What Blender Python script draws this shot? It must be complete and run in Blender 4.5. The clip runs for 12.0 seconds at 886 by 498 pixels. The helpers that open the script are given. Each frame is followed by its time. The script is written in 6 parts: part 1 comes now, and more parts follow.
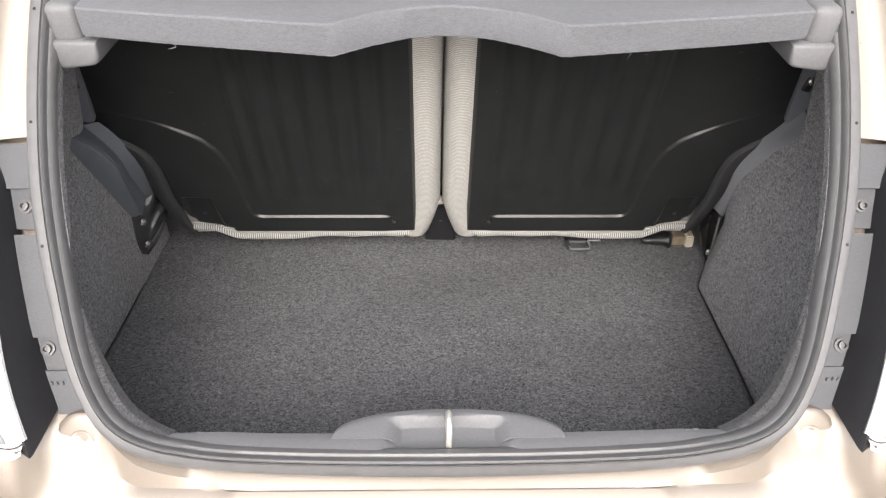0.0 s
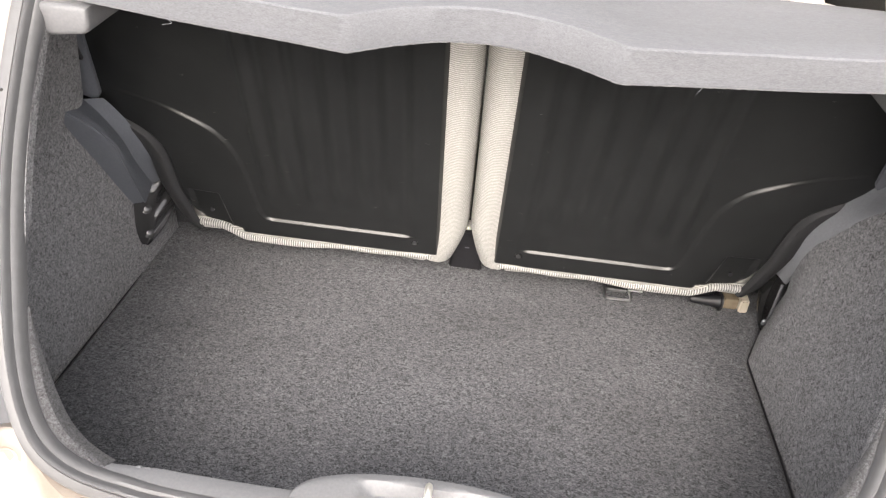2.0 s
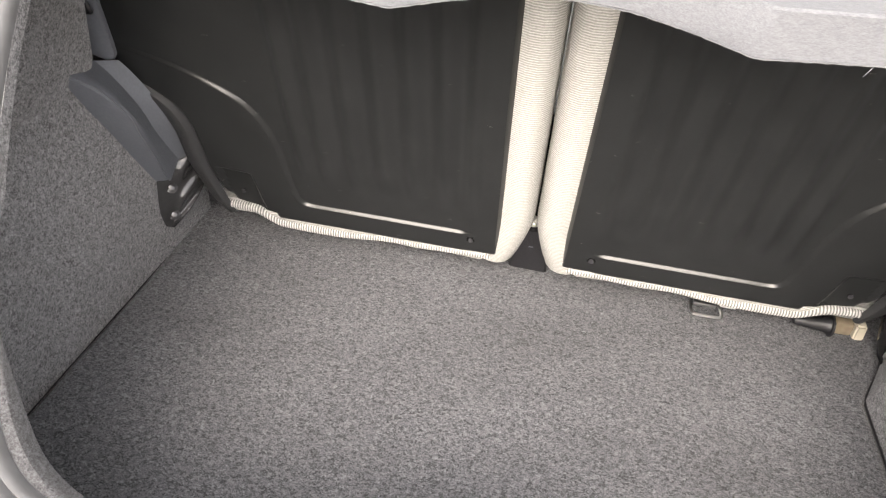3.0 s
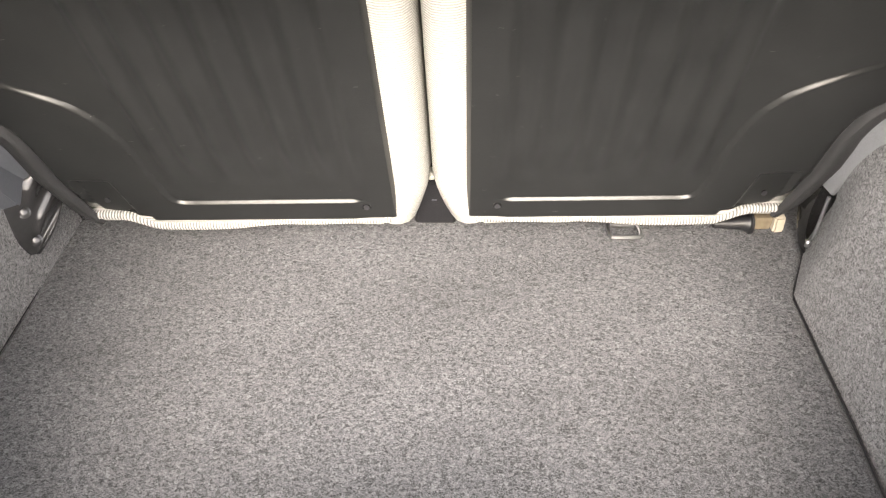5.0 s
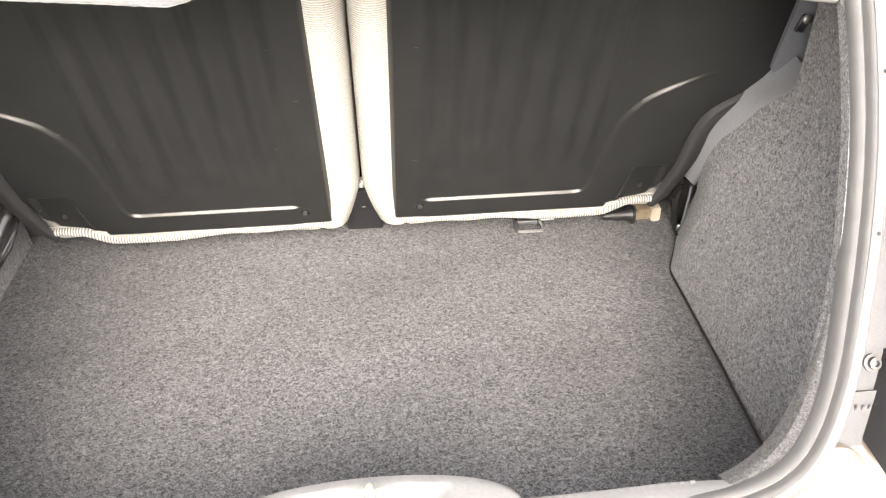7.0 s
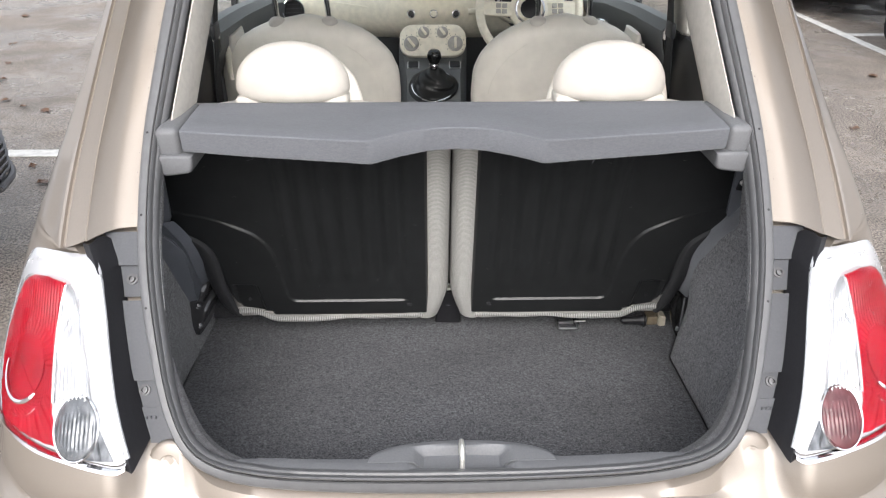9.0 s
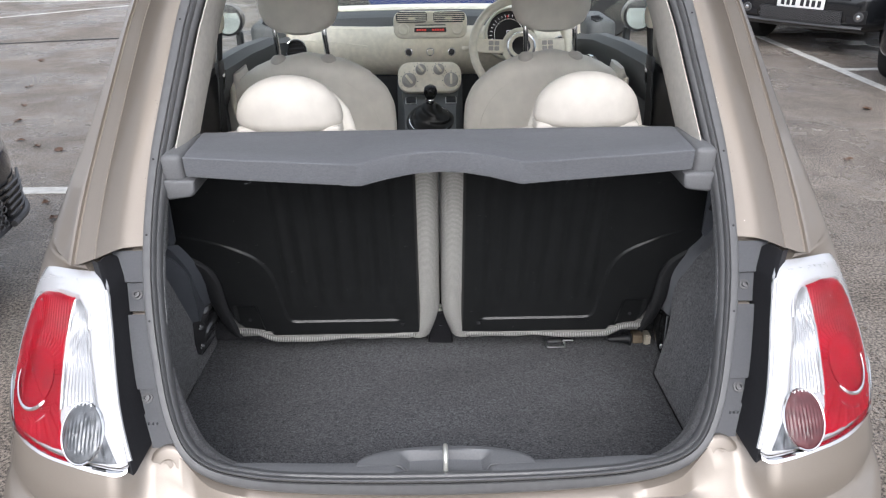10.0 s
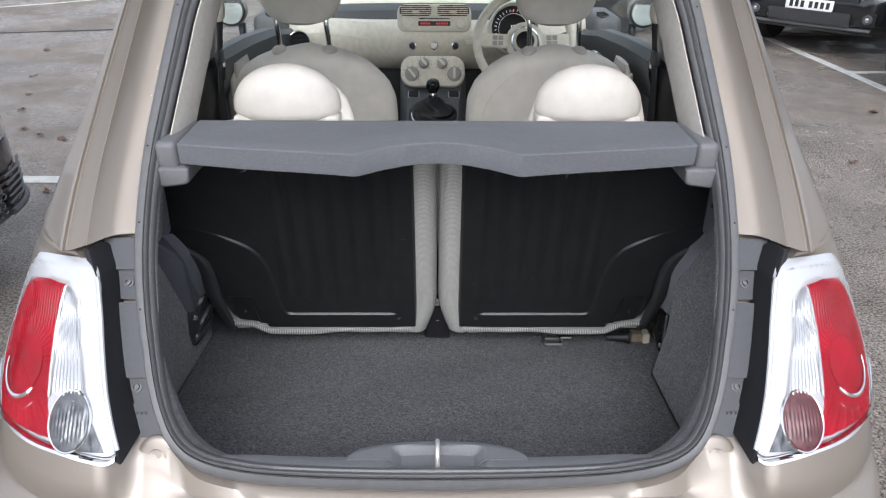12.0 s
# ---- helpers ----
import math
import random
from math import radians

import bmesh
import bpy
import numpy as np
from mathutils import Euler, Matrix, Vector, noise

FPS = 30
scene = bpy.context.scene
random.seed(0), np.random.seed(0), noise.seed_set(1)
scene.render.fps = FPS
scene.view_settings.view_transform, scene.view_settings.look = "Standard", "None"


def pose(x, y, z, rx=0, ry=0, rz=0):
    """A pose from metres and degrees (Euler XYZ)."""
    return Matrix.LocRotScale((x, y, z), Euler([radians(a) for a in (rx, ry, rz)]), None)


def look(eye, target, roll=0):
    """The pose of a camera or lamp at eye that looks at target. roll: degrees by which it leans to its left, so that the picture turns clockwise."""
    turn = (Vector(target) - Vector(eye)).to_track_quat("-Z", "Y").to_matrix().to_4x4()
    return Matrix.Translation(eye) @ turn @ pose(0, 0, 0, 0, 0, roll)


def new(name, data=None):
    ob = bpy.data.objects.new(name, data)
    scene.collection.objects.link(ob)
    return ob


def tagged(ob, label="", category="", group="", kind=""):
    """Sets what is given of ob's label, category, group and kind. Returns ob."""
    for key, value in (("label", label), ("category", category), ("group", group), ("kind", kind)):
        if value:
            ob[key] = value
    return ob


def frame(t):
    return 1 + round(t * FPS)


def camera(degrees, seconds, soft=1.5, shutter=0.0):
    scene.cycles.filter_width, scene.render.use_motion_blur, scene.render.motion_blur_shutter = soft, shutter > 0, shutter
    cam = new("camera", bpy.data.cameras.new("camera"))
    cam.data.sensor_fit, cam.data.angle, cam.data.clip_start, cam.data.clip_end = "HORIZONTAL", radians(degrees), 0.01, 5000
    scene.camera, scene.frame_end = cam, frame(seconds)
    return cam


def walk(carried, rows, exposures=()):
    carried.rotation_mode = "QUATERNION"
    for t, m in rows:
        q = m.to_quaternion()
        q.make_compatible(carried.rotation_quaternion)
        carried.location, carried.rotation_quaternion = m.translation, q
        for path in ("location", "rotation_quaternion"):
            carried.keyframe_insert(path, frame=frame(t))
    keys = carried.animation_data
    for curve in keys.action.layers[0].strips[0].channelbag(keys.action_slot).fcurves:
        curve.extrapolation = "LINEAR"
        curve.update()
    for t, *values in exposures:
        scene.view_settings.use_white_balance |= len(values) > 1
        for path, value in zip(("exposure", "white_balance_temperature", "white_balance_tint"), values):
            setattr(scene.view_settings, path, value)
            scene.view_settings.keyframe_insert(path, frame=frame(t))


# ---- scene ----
cam = camera(63.0, 12.0, soft=1.2)
PATH = [
    (0, (-0.026, -0.578, 1.522), (0.014, 0.99, 0.28), 0.8),
    (0.5, (-0.015, -0.564, 1.518), (0.021, 1.007, 0.28), 1.6),
    (1, (0.004, -0.536, 1.508), (0.016, 1.042, 0.279), 2.5),
    (1.5, (0.021, -0.488, 1.49), (-0.015, 1.096, 0.269), 3.7),
    (2, (0.02, -0.438, 1.464), (-0.074, 1.138, 0.236), 5.1),
    (2.5, (0.02, -0.379, 1.421), (-0.172, 1.165, 0.164), 5.1),
    (2.7, (0.004, -0.333, 1.394), (-0.219, 1.196, 0.125), 5.1),
    (4.3, (0.011, -0.175, 1.365), (-0.235, 1.221, -0.044), -1.0),
    (4.5, (0.025, -0.174, 1.367), (-0.183, 1.218, -0.054), -1.8),
    (5, (0.048, -0.171, 1.364), (-0.013, 1.226, -0.066), -2.3),
    (5.5, (0.067, -0.182, 1.361), (0.166, 1.219, -0.063), -2.1),
    (6, (0.076, -0.194, 1.379), (0.293, 1.193, -0.045), -0.3),
    (6.5, (0.069, -0.24, 1.384), (0.297, 1.182, -0.003), 0.7),
    (7, (0.026, -0.346, 1.411), (0.197, 1.137, 0.08), 0.8),
    (7.2, (0.018, -0.391, 1.432), (0.162, 1.123, 0.133), 0.6),
    (8.8, (-0.057, -0.82, 1.6), (-0.005, 0.912, 0.603), 0.4),
    (9, (-0.055, -0.849, 1.609), (-0.008, 0.901, 0.643), 0.2),
    (9.5, (-0.024, -0.903, 1.613), (0.011, 0.878, 0.704), -0.3),
    (10, (-0.014, -0.941, 1.613), (0.011, 0.858, 0.74), -0.6),
    (10.5, (-0.009, -0.95, 1.61), (0.009, 0.856, 0.75), -0.6),
    (11, (-0.01, -0.948, 1.606), (0.004, 0.858, 0.746), -0.4),
    (11.5, (-0.006, -0.941, 1.602), (0.009, 0.861, 0.735), 0.0),
    (12, (-0.001, -0.928, 1.597), (0.015, 0.868, 0.718), 0.3),
]
walk(cam, [(t, look(eye, target, roll)) for t, eye, target, roll in PATH],
     [(0, 1.34, 6700, 12), (1.5, 1.68, 6800, 13), (2.7, 2.02, 7000, 13), (4.3, 2.5, 7200, 12), (5.5, 2.66, 7300, 12), (6.5, 2.64, 7300, 12), (7.2, 2.56, 7250, 12), (8.8, 1.08, 6400, 11), (9.5, 0.64, 6150, 11), (10.5, 0.46, 6050, 12), (12, 0.46, 5950, 11)])


# ---- light ----
world = bpy.data.worlds.new("overcast_sky")
scene.world = world
world.use_nodes = True
_n, _l = world.node_tree.nodes, world.node_tree.links
_n.clear()
_sky = _n.new("ShaderNodeTexSky")
_sky.sky_type, _sky.sun_disc = "NISHITA", False
_sky.sun_elevation, _sky.sun_rotation = radians(40), radians(182)
_sky.air_density, _sky.dust_density = 1.0, 6.0
_grey = _n.new("ShaderNodeHueSaturation")
_grey.inputs["Saturation"].default_value = 0.38
_bg = _n.new("ShaderNodeBackground")
_bg.inputs["Strength"].default_value = 0.225
_out = _n.new("ShaderNodeOutputWorld")
_l.new(_sky.outputs[0], _grey.inputs["Color"])
# an even veil of cloud over the clear-sky light
_cloud = _n.new("ShaderNodeMix")
_cloud.data_type = "RGBA"
_cloud.inputs["Factor"].default_value = 0.35
_cloud.inputs["B"].default_value = (4.5, 4.55, 4.65, 1)
_l.new(_grey.outputs[0], _cloud.inputs["A"])
_l.new(_cloud.outputs["Result"], _bg.inputs["Color"])
_l.new(_bg.outputs[0], _out.inputs["Surface"])
sun = new("sun", bpy.data.lights.new("sun", "SUN"))
sun.data.energy, sun.data.angle, sun.data.color = 0.3, radians(50), (1.0, 0.97, 0.93)
sun.matrix_world = look((-0.4, -6.0, 5.6), (0, 0, 0.6))


# ---- small tools ----
def part(name, bm, material, parent=None, label="", smooth=True, normals=True):
    """Links a bmesh as one mesh object, under a thing or a part where one is given."""
    if normals:
        bmesh.ops.recalc_face_normals(bm, faces=bm.faces)
    me = bpy.data.meshes.new(name)
    bm.to_mesh(me)
    bm.free()
    ob = new(name, me)
    me.materials.append(material)
    if smooth:
        me.shade_smooth()
        me.set_sharp_from_angle(angle=radians(38))
    if parent is not None:
        ob.parent = parent
    if label:
        ob["label"] = label
    return ob


def thing(name, label, category, at=(0, 0, 0), group="", kind=""):
    ob = new(name)
    ob.location = at
    ob.empty_display_size = 0.05
    return tagged(ob, label, category, group, kind)


def spline(pts, n):
    """n points along a smooth curve through pts."""
    p = np.array(pts, float)
    ext = np.vstack([2 * p[0] - p[1], p, 2 * p[-1] - p[-2]])
    out = []
    for u in np.linspace(0, len(p) - 1, n):
        i = min(int(u), len(p) - 2)
        t = u - i
        a, b, c, d = ext[i:i + 4]
        out.append(0.5 * ((2 * b) + (c - a) * t + (2 * a - 5 * b + 4 * c - d) * t * t + (3 * b - a - 3 * c + d) * t ** 3))
    return np.array(out)


def sheet(rows, closed=False, thick=0.0, bm=None):
    """A skin over rows of points, as many in each; thick: metres of wall."""
    bm = bm or bmesh.new()
    vs = [[bm.verts.new(tuple(map(float, p))) for p in r] for r in rows]
    fs = []
    for a, b in zip(vs, vs[1:]):
        m = len(a)
        for j in range(m if closed else m - 1):
            k = (j + 1) % m
            try:
                fs.append(bm.faces.new((a[j], a[k], b[k], b[j])))
            except ValueError:
                pass
    if thick:
        bmesh.ops.recalc_face_normals(bm, faces=fs)
        bmesh.ops.solidify(bm, geom=fs, thickness=thick)
    return bm


def caps(bm):
    bmesh.ops.holes_fill(bm, edges=[e for e in bm.edges if e.is_boundary], sides=0)
    return bm


def box(x0, x1, y0, y1, z0, z1, bevel=0.004, seg=2, bm=None):
    own = bmesh.new()
    bmesh.ops.create_cube(own, size=1)
    bmesh.ops.scale(own, vec=(x1 - x0, y1 - y0, z1 - z0), verts=own.verts)
    bmesh.ops.translate(own, vec=((x0 + x1) / 2, (y0 + y1) / 2, (z0 + z1) / 2), verts=own.verts)
    if bevel:
        bmesh.ops.bevel(own, geom=own.edges, offset=bevel, segments=seg, affect="EDGES", profile=0.5)
    return joined(bm, own)


def joined(bm, own):
    if bm is None:
        return own
    me = bpy.data.meshes.new("t")
    own.to_mesh(me)
    own.free()
    bm.from_mesh(me)
    bpy.data.meshes.remove(me)
    return bm


def moved(bm, m):
    bmesh.ops.transform(bm, matrix=m, verts=bm.verts)
    return bm


def tube(pts, r, seg=10, closed=False, bm=None, cap=True):
    """A round rod along pts; r: one radius or one per point."""
    p = [Vector(tuple(map(float, q))) for q in pts]
    n = len(p)
    rs = [r] * n if np.isscalar(r) else list(r)
    rings, up = [], None
    for i in range(n):
        d = (p[(i + 1) % n] - p[i - 1]) if closed else (p[min(i + 1, n - 1)] - p[max(i - 1, 0)])
        d.normalize()
        if up is None:
            up = d.orthogonal()
        up = (up - d * up.dot(d)).normalized()
        side = d.cross(up)
        rings.append([p[i] + rs[i] * (math.cos(a) * up + math.sin(a) * side) for a in np.linspace(0, 2 * math.pi, seg, endpoint=False)])
    if closed:
        rings.append(rings[0])
    own = sheet(rings, closed=True)
    if closed:
        bmesh.ops.remove_doubles(own, verts=own.verts, dist=1e-5)
    elif cap:
        caps(own)
    return joined(bm, own)


def turned(profile, m=Matrix(), seg=24, bm=None):
    """A body turned round its own z; profile: (radius, height) from bottom to top."""
    own = sheet([[(r * math.cos(a), r * math.sin(a), h) for a in np.linspace(0, 2 * math.pi, seg, endpoint=False)] for r, h in profile], closed=True)
    caps(own)
    bmesh.ops.transform(own, matrix=m, verts=own.verts)
    return joined(bm, own)


def plate(outline, m, depth, bevel=0.0, seg=2):
    """A flat plate: outline (x, y) in its own plane, depth along its own z, laid by m."""
    own = bmesh.new()
    f = own.faces.new([own.verts.new((x, y, 0)) for x, y in outline])
    ex = bmesh.ops.extrude_face_region(own, geom=[f])
    bmesh.ops.translate(own, vec=(0, 0, depth), verts=[v for v in ex["geom"] if isinstance(v, bmesh.types.BMVert)])
    if bevel:
        top = [e for e in own.edges if all(abs(v.co.z - depth) < 1e-6 for v in e.verts)]
        bmesh.ops.bevel(own, geom=top, offset=bevel, segments=seg, affect="EDGES", profile=0.5)
    bmesh.ops.transform(own, matrix=m, verts=own.verts)
    return own


def rounded(w, h, r, n=6, cx=0.0, cy=0.0):
    pts = []
    for sx, sy, a0 in ((1, 1, 0), (-1, 1, 90), (-1, -1, 180), (1, -1, 270)):
        for a in np.linspace(a0, a0 + 90, n):
            pts.append((cx + sx * (w / 2 - r) + r * math.cos(radians(a)), cy + sy * (h / 2 - r) + r * math.sin(radians(a))))
    return pts


# ---- materials ----
def material(name, base, rough=0.5, metal=0.0, second=None, scale=40.0, spread=0.5, bump=0.0, bump_scale=200.0, coat=0.0, sheen=0.0, detail=4.0, wear=0.0, rough_spread=0.0, stretch=(1, 1, 1), transmission=0.0, ior=1.45, stain=0.0, stain_scale=5.0, bump_depth=0.002, fibre=0.5, middle=0.5):
    m = bpy.data.materials.new(name)
    m.use_nodes = True
    nt = m.node_tree
    b = nt.nodes["Principled BSDF"]
    b.inputs["Roughness"].default_value, b.inputs["Metallic"].default_value = rough, metal
    b.inputs["Coat Weight"].default_value, b.inputs["Sheen Weight"].default_value = coat, sheen
    b.inputs["Transmission Weight"].default_value, b.inputs["IOR"].default_value = transmission, ior
    b.inputs["Coat Roughness"].default_value = 0.06
    tc, mp = nt.nodes.new("ShaderNodeTexCoord"), nt.nodes.new("ShaderNodeMapping")
    mp.inputs["Scale"].default_value = stretch
    nt.links.new(tc.outputs["Object"], mp.inputs[0])

    def grain(s, d=detail):
        t = nt.nodes.new("ShaderNodeTexNoise")
        t.inputs["Scale"].default_value, t.inputs["Detail"].default_value, t.inputs["Roughness"].default_value = s, d, fibre
        nt.links.new(mp.outputs[0], t.inputs["Vector"])
        return t.outputs["Fac"]

    def ramp(fac, lo, hi, c0, c1):
        r = nt.nodes.new("ShaderNodeValToRGB")
        r.color_ramp.elements[0].position, r.color_ramp.elements[1].position = lo, hi
        r.color_ramp.elements[0].color, r.color_ramp.elements[1].color = (*c0, 1), (*c1, 1)
        nt.links.new(fac, r.inputs[0])
        return r.outputs[0]

    second = second or tuple(min(1, c * 1.18 + 0.003) for c in base)
    col = ramp(grain(scale), middle - spread / 2, middle + spread / 2, base, second)
    if stain:
        mix = nt.nodes.new("ShaderNodeMix")
        mix.data_type, mix.blend_type = "RGBA", "MULTIPLY"
        mix.inputs["Factor"].default_value = 1.0
        nt.links.new(col, mix.inputs["A"])
        nt.links.new(ramp(grain(stain_scale, 5), 0.3, 0.7, (1 - stain,) * 3, (1, 1, 1)), mix.inputs["B"])
        col = mix.outputs["Result"]
    nt.links.new(col, b.inputs["Base Color"])
    if rough_spread:
        nt.links.new(ramp(grain(scale * 0.4), 0.3, 0.7, (max(0, rough - rough_spread),) * 3, (min(1, rough + rough_spread),) * 3), b.inputs["Roughness"])
    if bump:
        bn = nt.nodes.new("ShaderNodeBump")
        bn.inputs["Strength"].default_value, bn.inputs["Distance"].default_value = bump, bump_depth
        nt.links.new(grain(bump_scale, 3), bn.inputs["Height"])
        nt.links.new(bn.outputs[0], b.inputs["Normal"])
    return m


PAINT = material("beige_metallic_paint", (0.228, 0.197, 0.167), 0.42, 0.4, (0.264, 0.23, 0.196), scale=900, coat=0.75, bump=0.02, bump_scale=15)


def fibrous(name, dark, light, fine, coarse, low, high, wisp=1.4, stretch=(1, 1, 1), bump=0.4, stain=0.25, stain_scale=5.0, fuzz=0.12):
    """Needle-felt: pale tangled fibres over a dark ground, clumped at a second scale, worn in broad patches."""
    m = bpy.data.materials.new(name)
    m.use_nodes = True
    nt = m.node_tree
    b = nt.nodes["Principled BSDF"]
    b.inputs["Roughness"].default_value, b.inputs["Sheen Weight"].default_value = 0.95, fuzz
    tc, mp = nt.nodes.new("ShaderNodeTexCoord"), nt.nodes.new("ShaderNodeMapping")
    mp.inputs["Scale"].default_value = stretch
    nt.links.new(tc.outputs["Object"], mp.inputs[0])

    def grain(scale, detail, twist):
        t = nt.nodes.new("ShaderNodeTexNoise")
        t.inputs["Scale"].default_value, t.inputs["Detail"].default_value = scale, detail
        t.inputs["Roughness"].default_value, t.inputs["Distortion"].default_value = 0.6, twist
        nt.links.new(mp.outputs[0], t.inputs["Vector"])
        return t.outputs["Fac"]

    def blend(kind, fac, p, q):
        x = nt.nodes.new("ShaderNodeMix")
        x.data_type, x.blend_type = "RGBA", kind
        x.inputs["Factor"].default_value = fac
        nt.links.new(p, x.inputs["A"])
        nt.links.new(q, x.inputs["B"])
        return x.outputs["Result"]

    def ramp(fac, lo, hi, c0, c1):
        r = nt.nodes.new("ShaderNodeValToRGB")
        r.color_ramp.elements[0].position, r.color_ramp.elements[1].position = lo, hi
        r.color_ramp.elements[0].color, r.color_ramp.elements[1].color = (*c0, 1), (*c1, 1)
        nt.links.new(fac, r.inputs[0])
        return r.outputs[0]

    thread = grain(fine, 2.0, wisp)
    both = blend("MIX", 0.42, thread, grain(coarse, 3.0, wisp * 0.7))
    worn = ramp(grain(stain_scale, 4.0, 0.3), 0.32, 0.66, (1 - stain,) * 3, (1, 1, 1))
    nt.links.new(blend("MULTIPLY", 1.0, ramp(both, low, high, dark, light), worn), b.inputs["Base Color"])
    bn = nt.nodes.new("ShaderNodeBump")
    bn.inputs["Strength"].default_value, bn.inputs["Distance"].default_value = bump, 0.0015
    nt.links.new(thread, bn.inputs["Height"])
    nt.links.new(bn.outputs[0], b.inputs["Normal"])
    return m


CARPET = fibrous("charcoal_boot_carpet", (0.012, 0.0126, 0.0147), (0.245, 0.249, 0.268), 640, 230, 0.41, 0.69, stretch=(0.75, 1, 1), bump=0.3)
SIDE_FELT = fibrous("charcoal_moulded_felt", (0.024, 0.0245, 0.0262), (0.4, 0.4, 0.414), 680, 240, 0.385, 0.7, stretch=(1, 0.8, 0.8), bump=0.3, stain=0.15)
SHELF = fibrous("grey_felt_shelf", (0.095, 0.099, 0.11), (0.146, 0.152, 0.165), 1200, 420, 0.34, 0.68, wisp=0.3, stretch=(0.25, 1, 1), bump=0.1, stain=0.12, stain_scale=9.0, fuzz=0.03)
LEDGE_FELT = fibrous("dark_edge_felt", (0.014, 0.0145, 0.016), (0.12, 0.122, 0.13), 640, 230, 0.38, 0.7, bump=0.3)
GREY_PLASTIC = material("grey_grained_plastic", (0.124, 0.127, 0.133), 0.5, scale=300, bump=0.25, bump_scale=900, stain=0.1)
SEAL = material("dark_grey_rubber_seal", (0.094, 0.095, 0.098), 0.36, scale=60, bump=0.1, bump_scale=300, rough_spread=0.015)
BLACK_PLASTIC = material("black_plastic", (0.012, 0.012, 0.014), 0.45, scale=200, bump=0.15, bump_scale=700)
PANEL = material("black_pressed_panel", (0.0098, 0.0104, 0.0107), 0.3, second=(0.0148, 0.0156, 0.016), scale=25, bump=0.06, bump_scale=400, rough_spread=0.012)
FABRIC = material("light_grey_ribbed_fabric", (0.34, 0.336, 0.316), 0.9, second=(0.45, 0.445, 0.42), scale=350, bump=0.5, bump_scale=600)
LEATHER = material("ivory_leather", (0.45, 0.425, 0.385), 0.5, scale=30, bump=0.15, bump_scale=700)
SEAT_BACK = material("greige_leather_seat_back", (0.63, 0.6, 0.54), 0.55, scale=20, bump=0.15, bump_scale=800)
IVORY = material("ivory_plastic", (0.82, 0.77, 0.645), 0.4, scale=50, bump=0.05, bump_scale=800)
CHROME = material("chrome", (0.75, 0.75, 0.76), 0.12, 1.0, scale=20)
STEEL = material("zinc_steel", (0.5, 0.5, 0.5), 0.35, 1.0, scale=60)
ASPHALT = material("wet_asphalt", (0.03, 0.0265, 0.0235), 0.5, second=(0.5, 0.43, 0.365), scale=85, spread=0.17, fibre=0.8, bump=1.0, bump_scale=100, detail=6, stain=0.55, stain_scale=1.3, bump_depth=0.008)


def puddled(m):
    """Wet sheen in broad patches."""
    nt = m.node_tree
    b = nt.nodes["Principled BSDF"]
    tc, no, rp = nt.nodes.new("ShaderNodeTexCoord"), nt.nodes.new("ShaderNodeTexNoise"), nt.nodes.new("ShaderNodeValToRGB")
    no.inputs["Scale"].default_value, no.inputs["Detail"].default_value = 0.9, 9.0
    no.inputs["Roughness"].default_value = 0.65
    rp.color_ramp.elements[0].position, rp.color_ramp.elements[1].position = 0.42, 0.6
    rp.color_ramp.elements[0].color, rp.color_ramp.elements[1].color = (0.22, 0.22, 0.22, 1), (0.8, 0.8, 0.8, 1)
    nt.links.new(tc.outputs["Object"], no.inputs["Vector"])
    nt.links.new(no.outputs["Fac"], rp.inputs[0])
    nt.links.new(rp.outputs[0], b.inputs["Roughness"])


puddled(ASPHALT)
ASPHALT.node_tree.nodes["Principled BSDF"].inputs["Specular IOR Level"].default_value = 0.3
WHITE_LINE = material("worn_white_road_paint", (0.5, 0.49, 0.46), 0.7, second=(0.75, 0.74, 0.7), scale=25, bump=0.4, bump_scale=120, stain=0.3, stain_scale=12)

PLATE_GREY = material("dull_grey_cover_plastic", (0.072, 0.075, 0.083), 0.55, scale=300, bump=0.25, bump_scale=900, stain=0.15)
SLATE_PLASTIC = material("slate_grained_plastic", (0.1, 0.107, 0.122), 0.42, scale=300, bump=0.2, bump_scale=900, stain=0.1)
# the same slate plastic made paler, with the right side's stronger light in its colour
LIT_ARCH_PLASTIC = material("lit_slate_plastic", (0.19, 0.196, 0.212), 0.42, scale=300, bump=0.2, bump_scale=900, stain=0.12)
MIRROR = material("greenish_mirror_glass", (0.5, 0.57, 0.56), 0.05, 1.0, scale=5)
GLOSS_BLACK = material("glossy_black_rubber", (0.01, 0.01, 0.01), 0.12, scale=30, bump=0.1, bump_scale=80)
BRACKET_STEEL = material("glossy_black_enamelled_steel", (0.05, 0.05, 0.052), 0.18, 0.5, scale=60, bump=0.05, bump_scale=90)
DARK_STEEL = material("dull_dark_steel", (0.1, 0.1, 0.103), 0.5, 0.5, scale=80)
ZINC = material("pale_zinc", (0.72, 0.71, 0.66), 0.3, 0.7, scale=80)
TAN_FOAM = material("soiled_tan_foam", (0.16, 0.125, 0.085), 0.9, second=(0.24, 0.2, 0.14), scale=60, bump=0.4)
CREAM_FOAM = material("cream_foam", (0.38, 0.345, 0.27), 0.9, second=(0.46, 0.42, 0.34), scale=60, bump=0.4)
LAMP_WHITE = material("silvered_lamp_bezel", (0.5, 0.505, 0.52), 0.25, 0.35, (0.57, 0.575, 0.59), scale=15, coat=0.8)
RED_LENS = material("red_lamp_lens", (0.22, 0.0, 0.006), 0.2, second=(0.4, 0.001, 0.014), scale=16, spread=0.5)
RED_LENS.node_tree.nodes["Principled BSDF"].inputs["Specular IOR Level"].default_value = 0.22
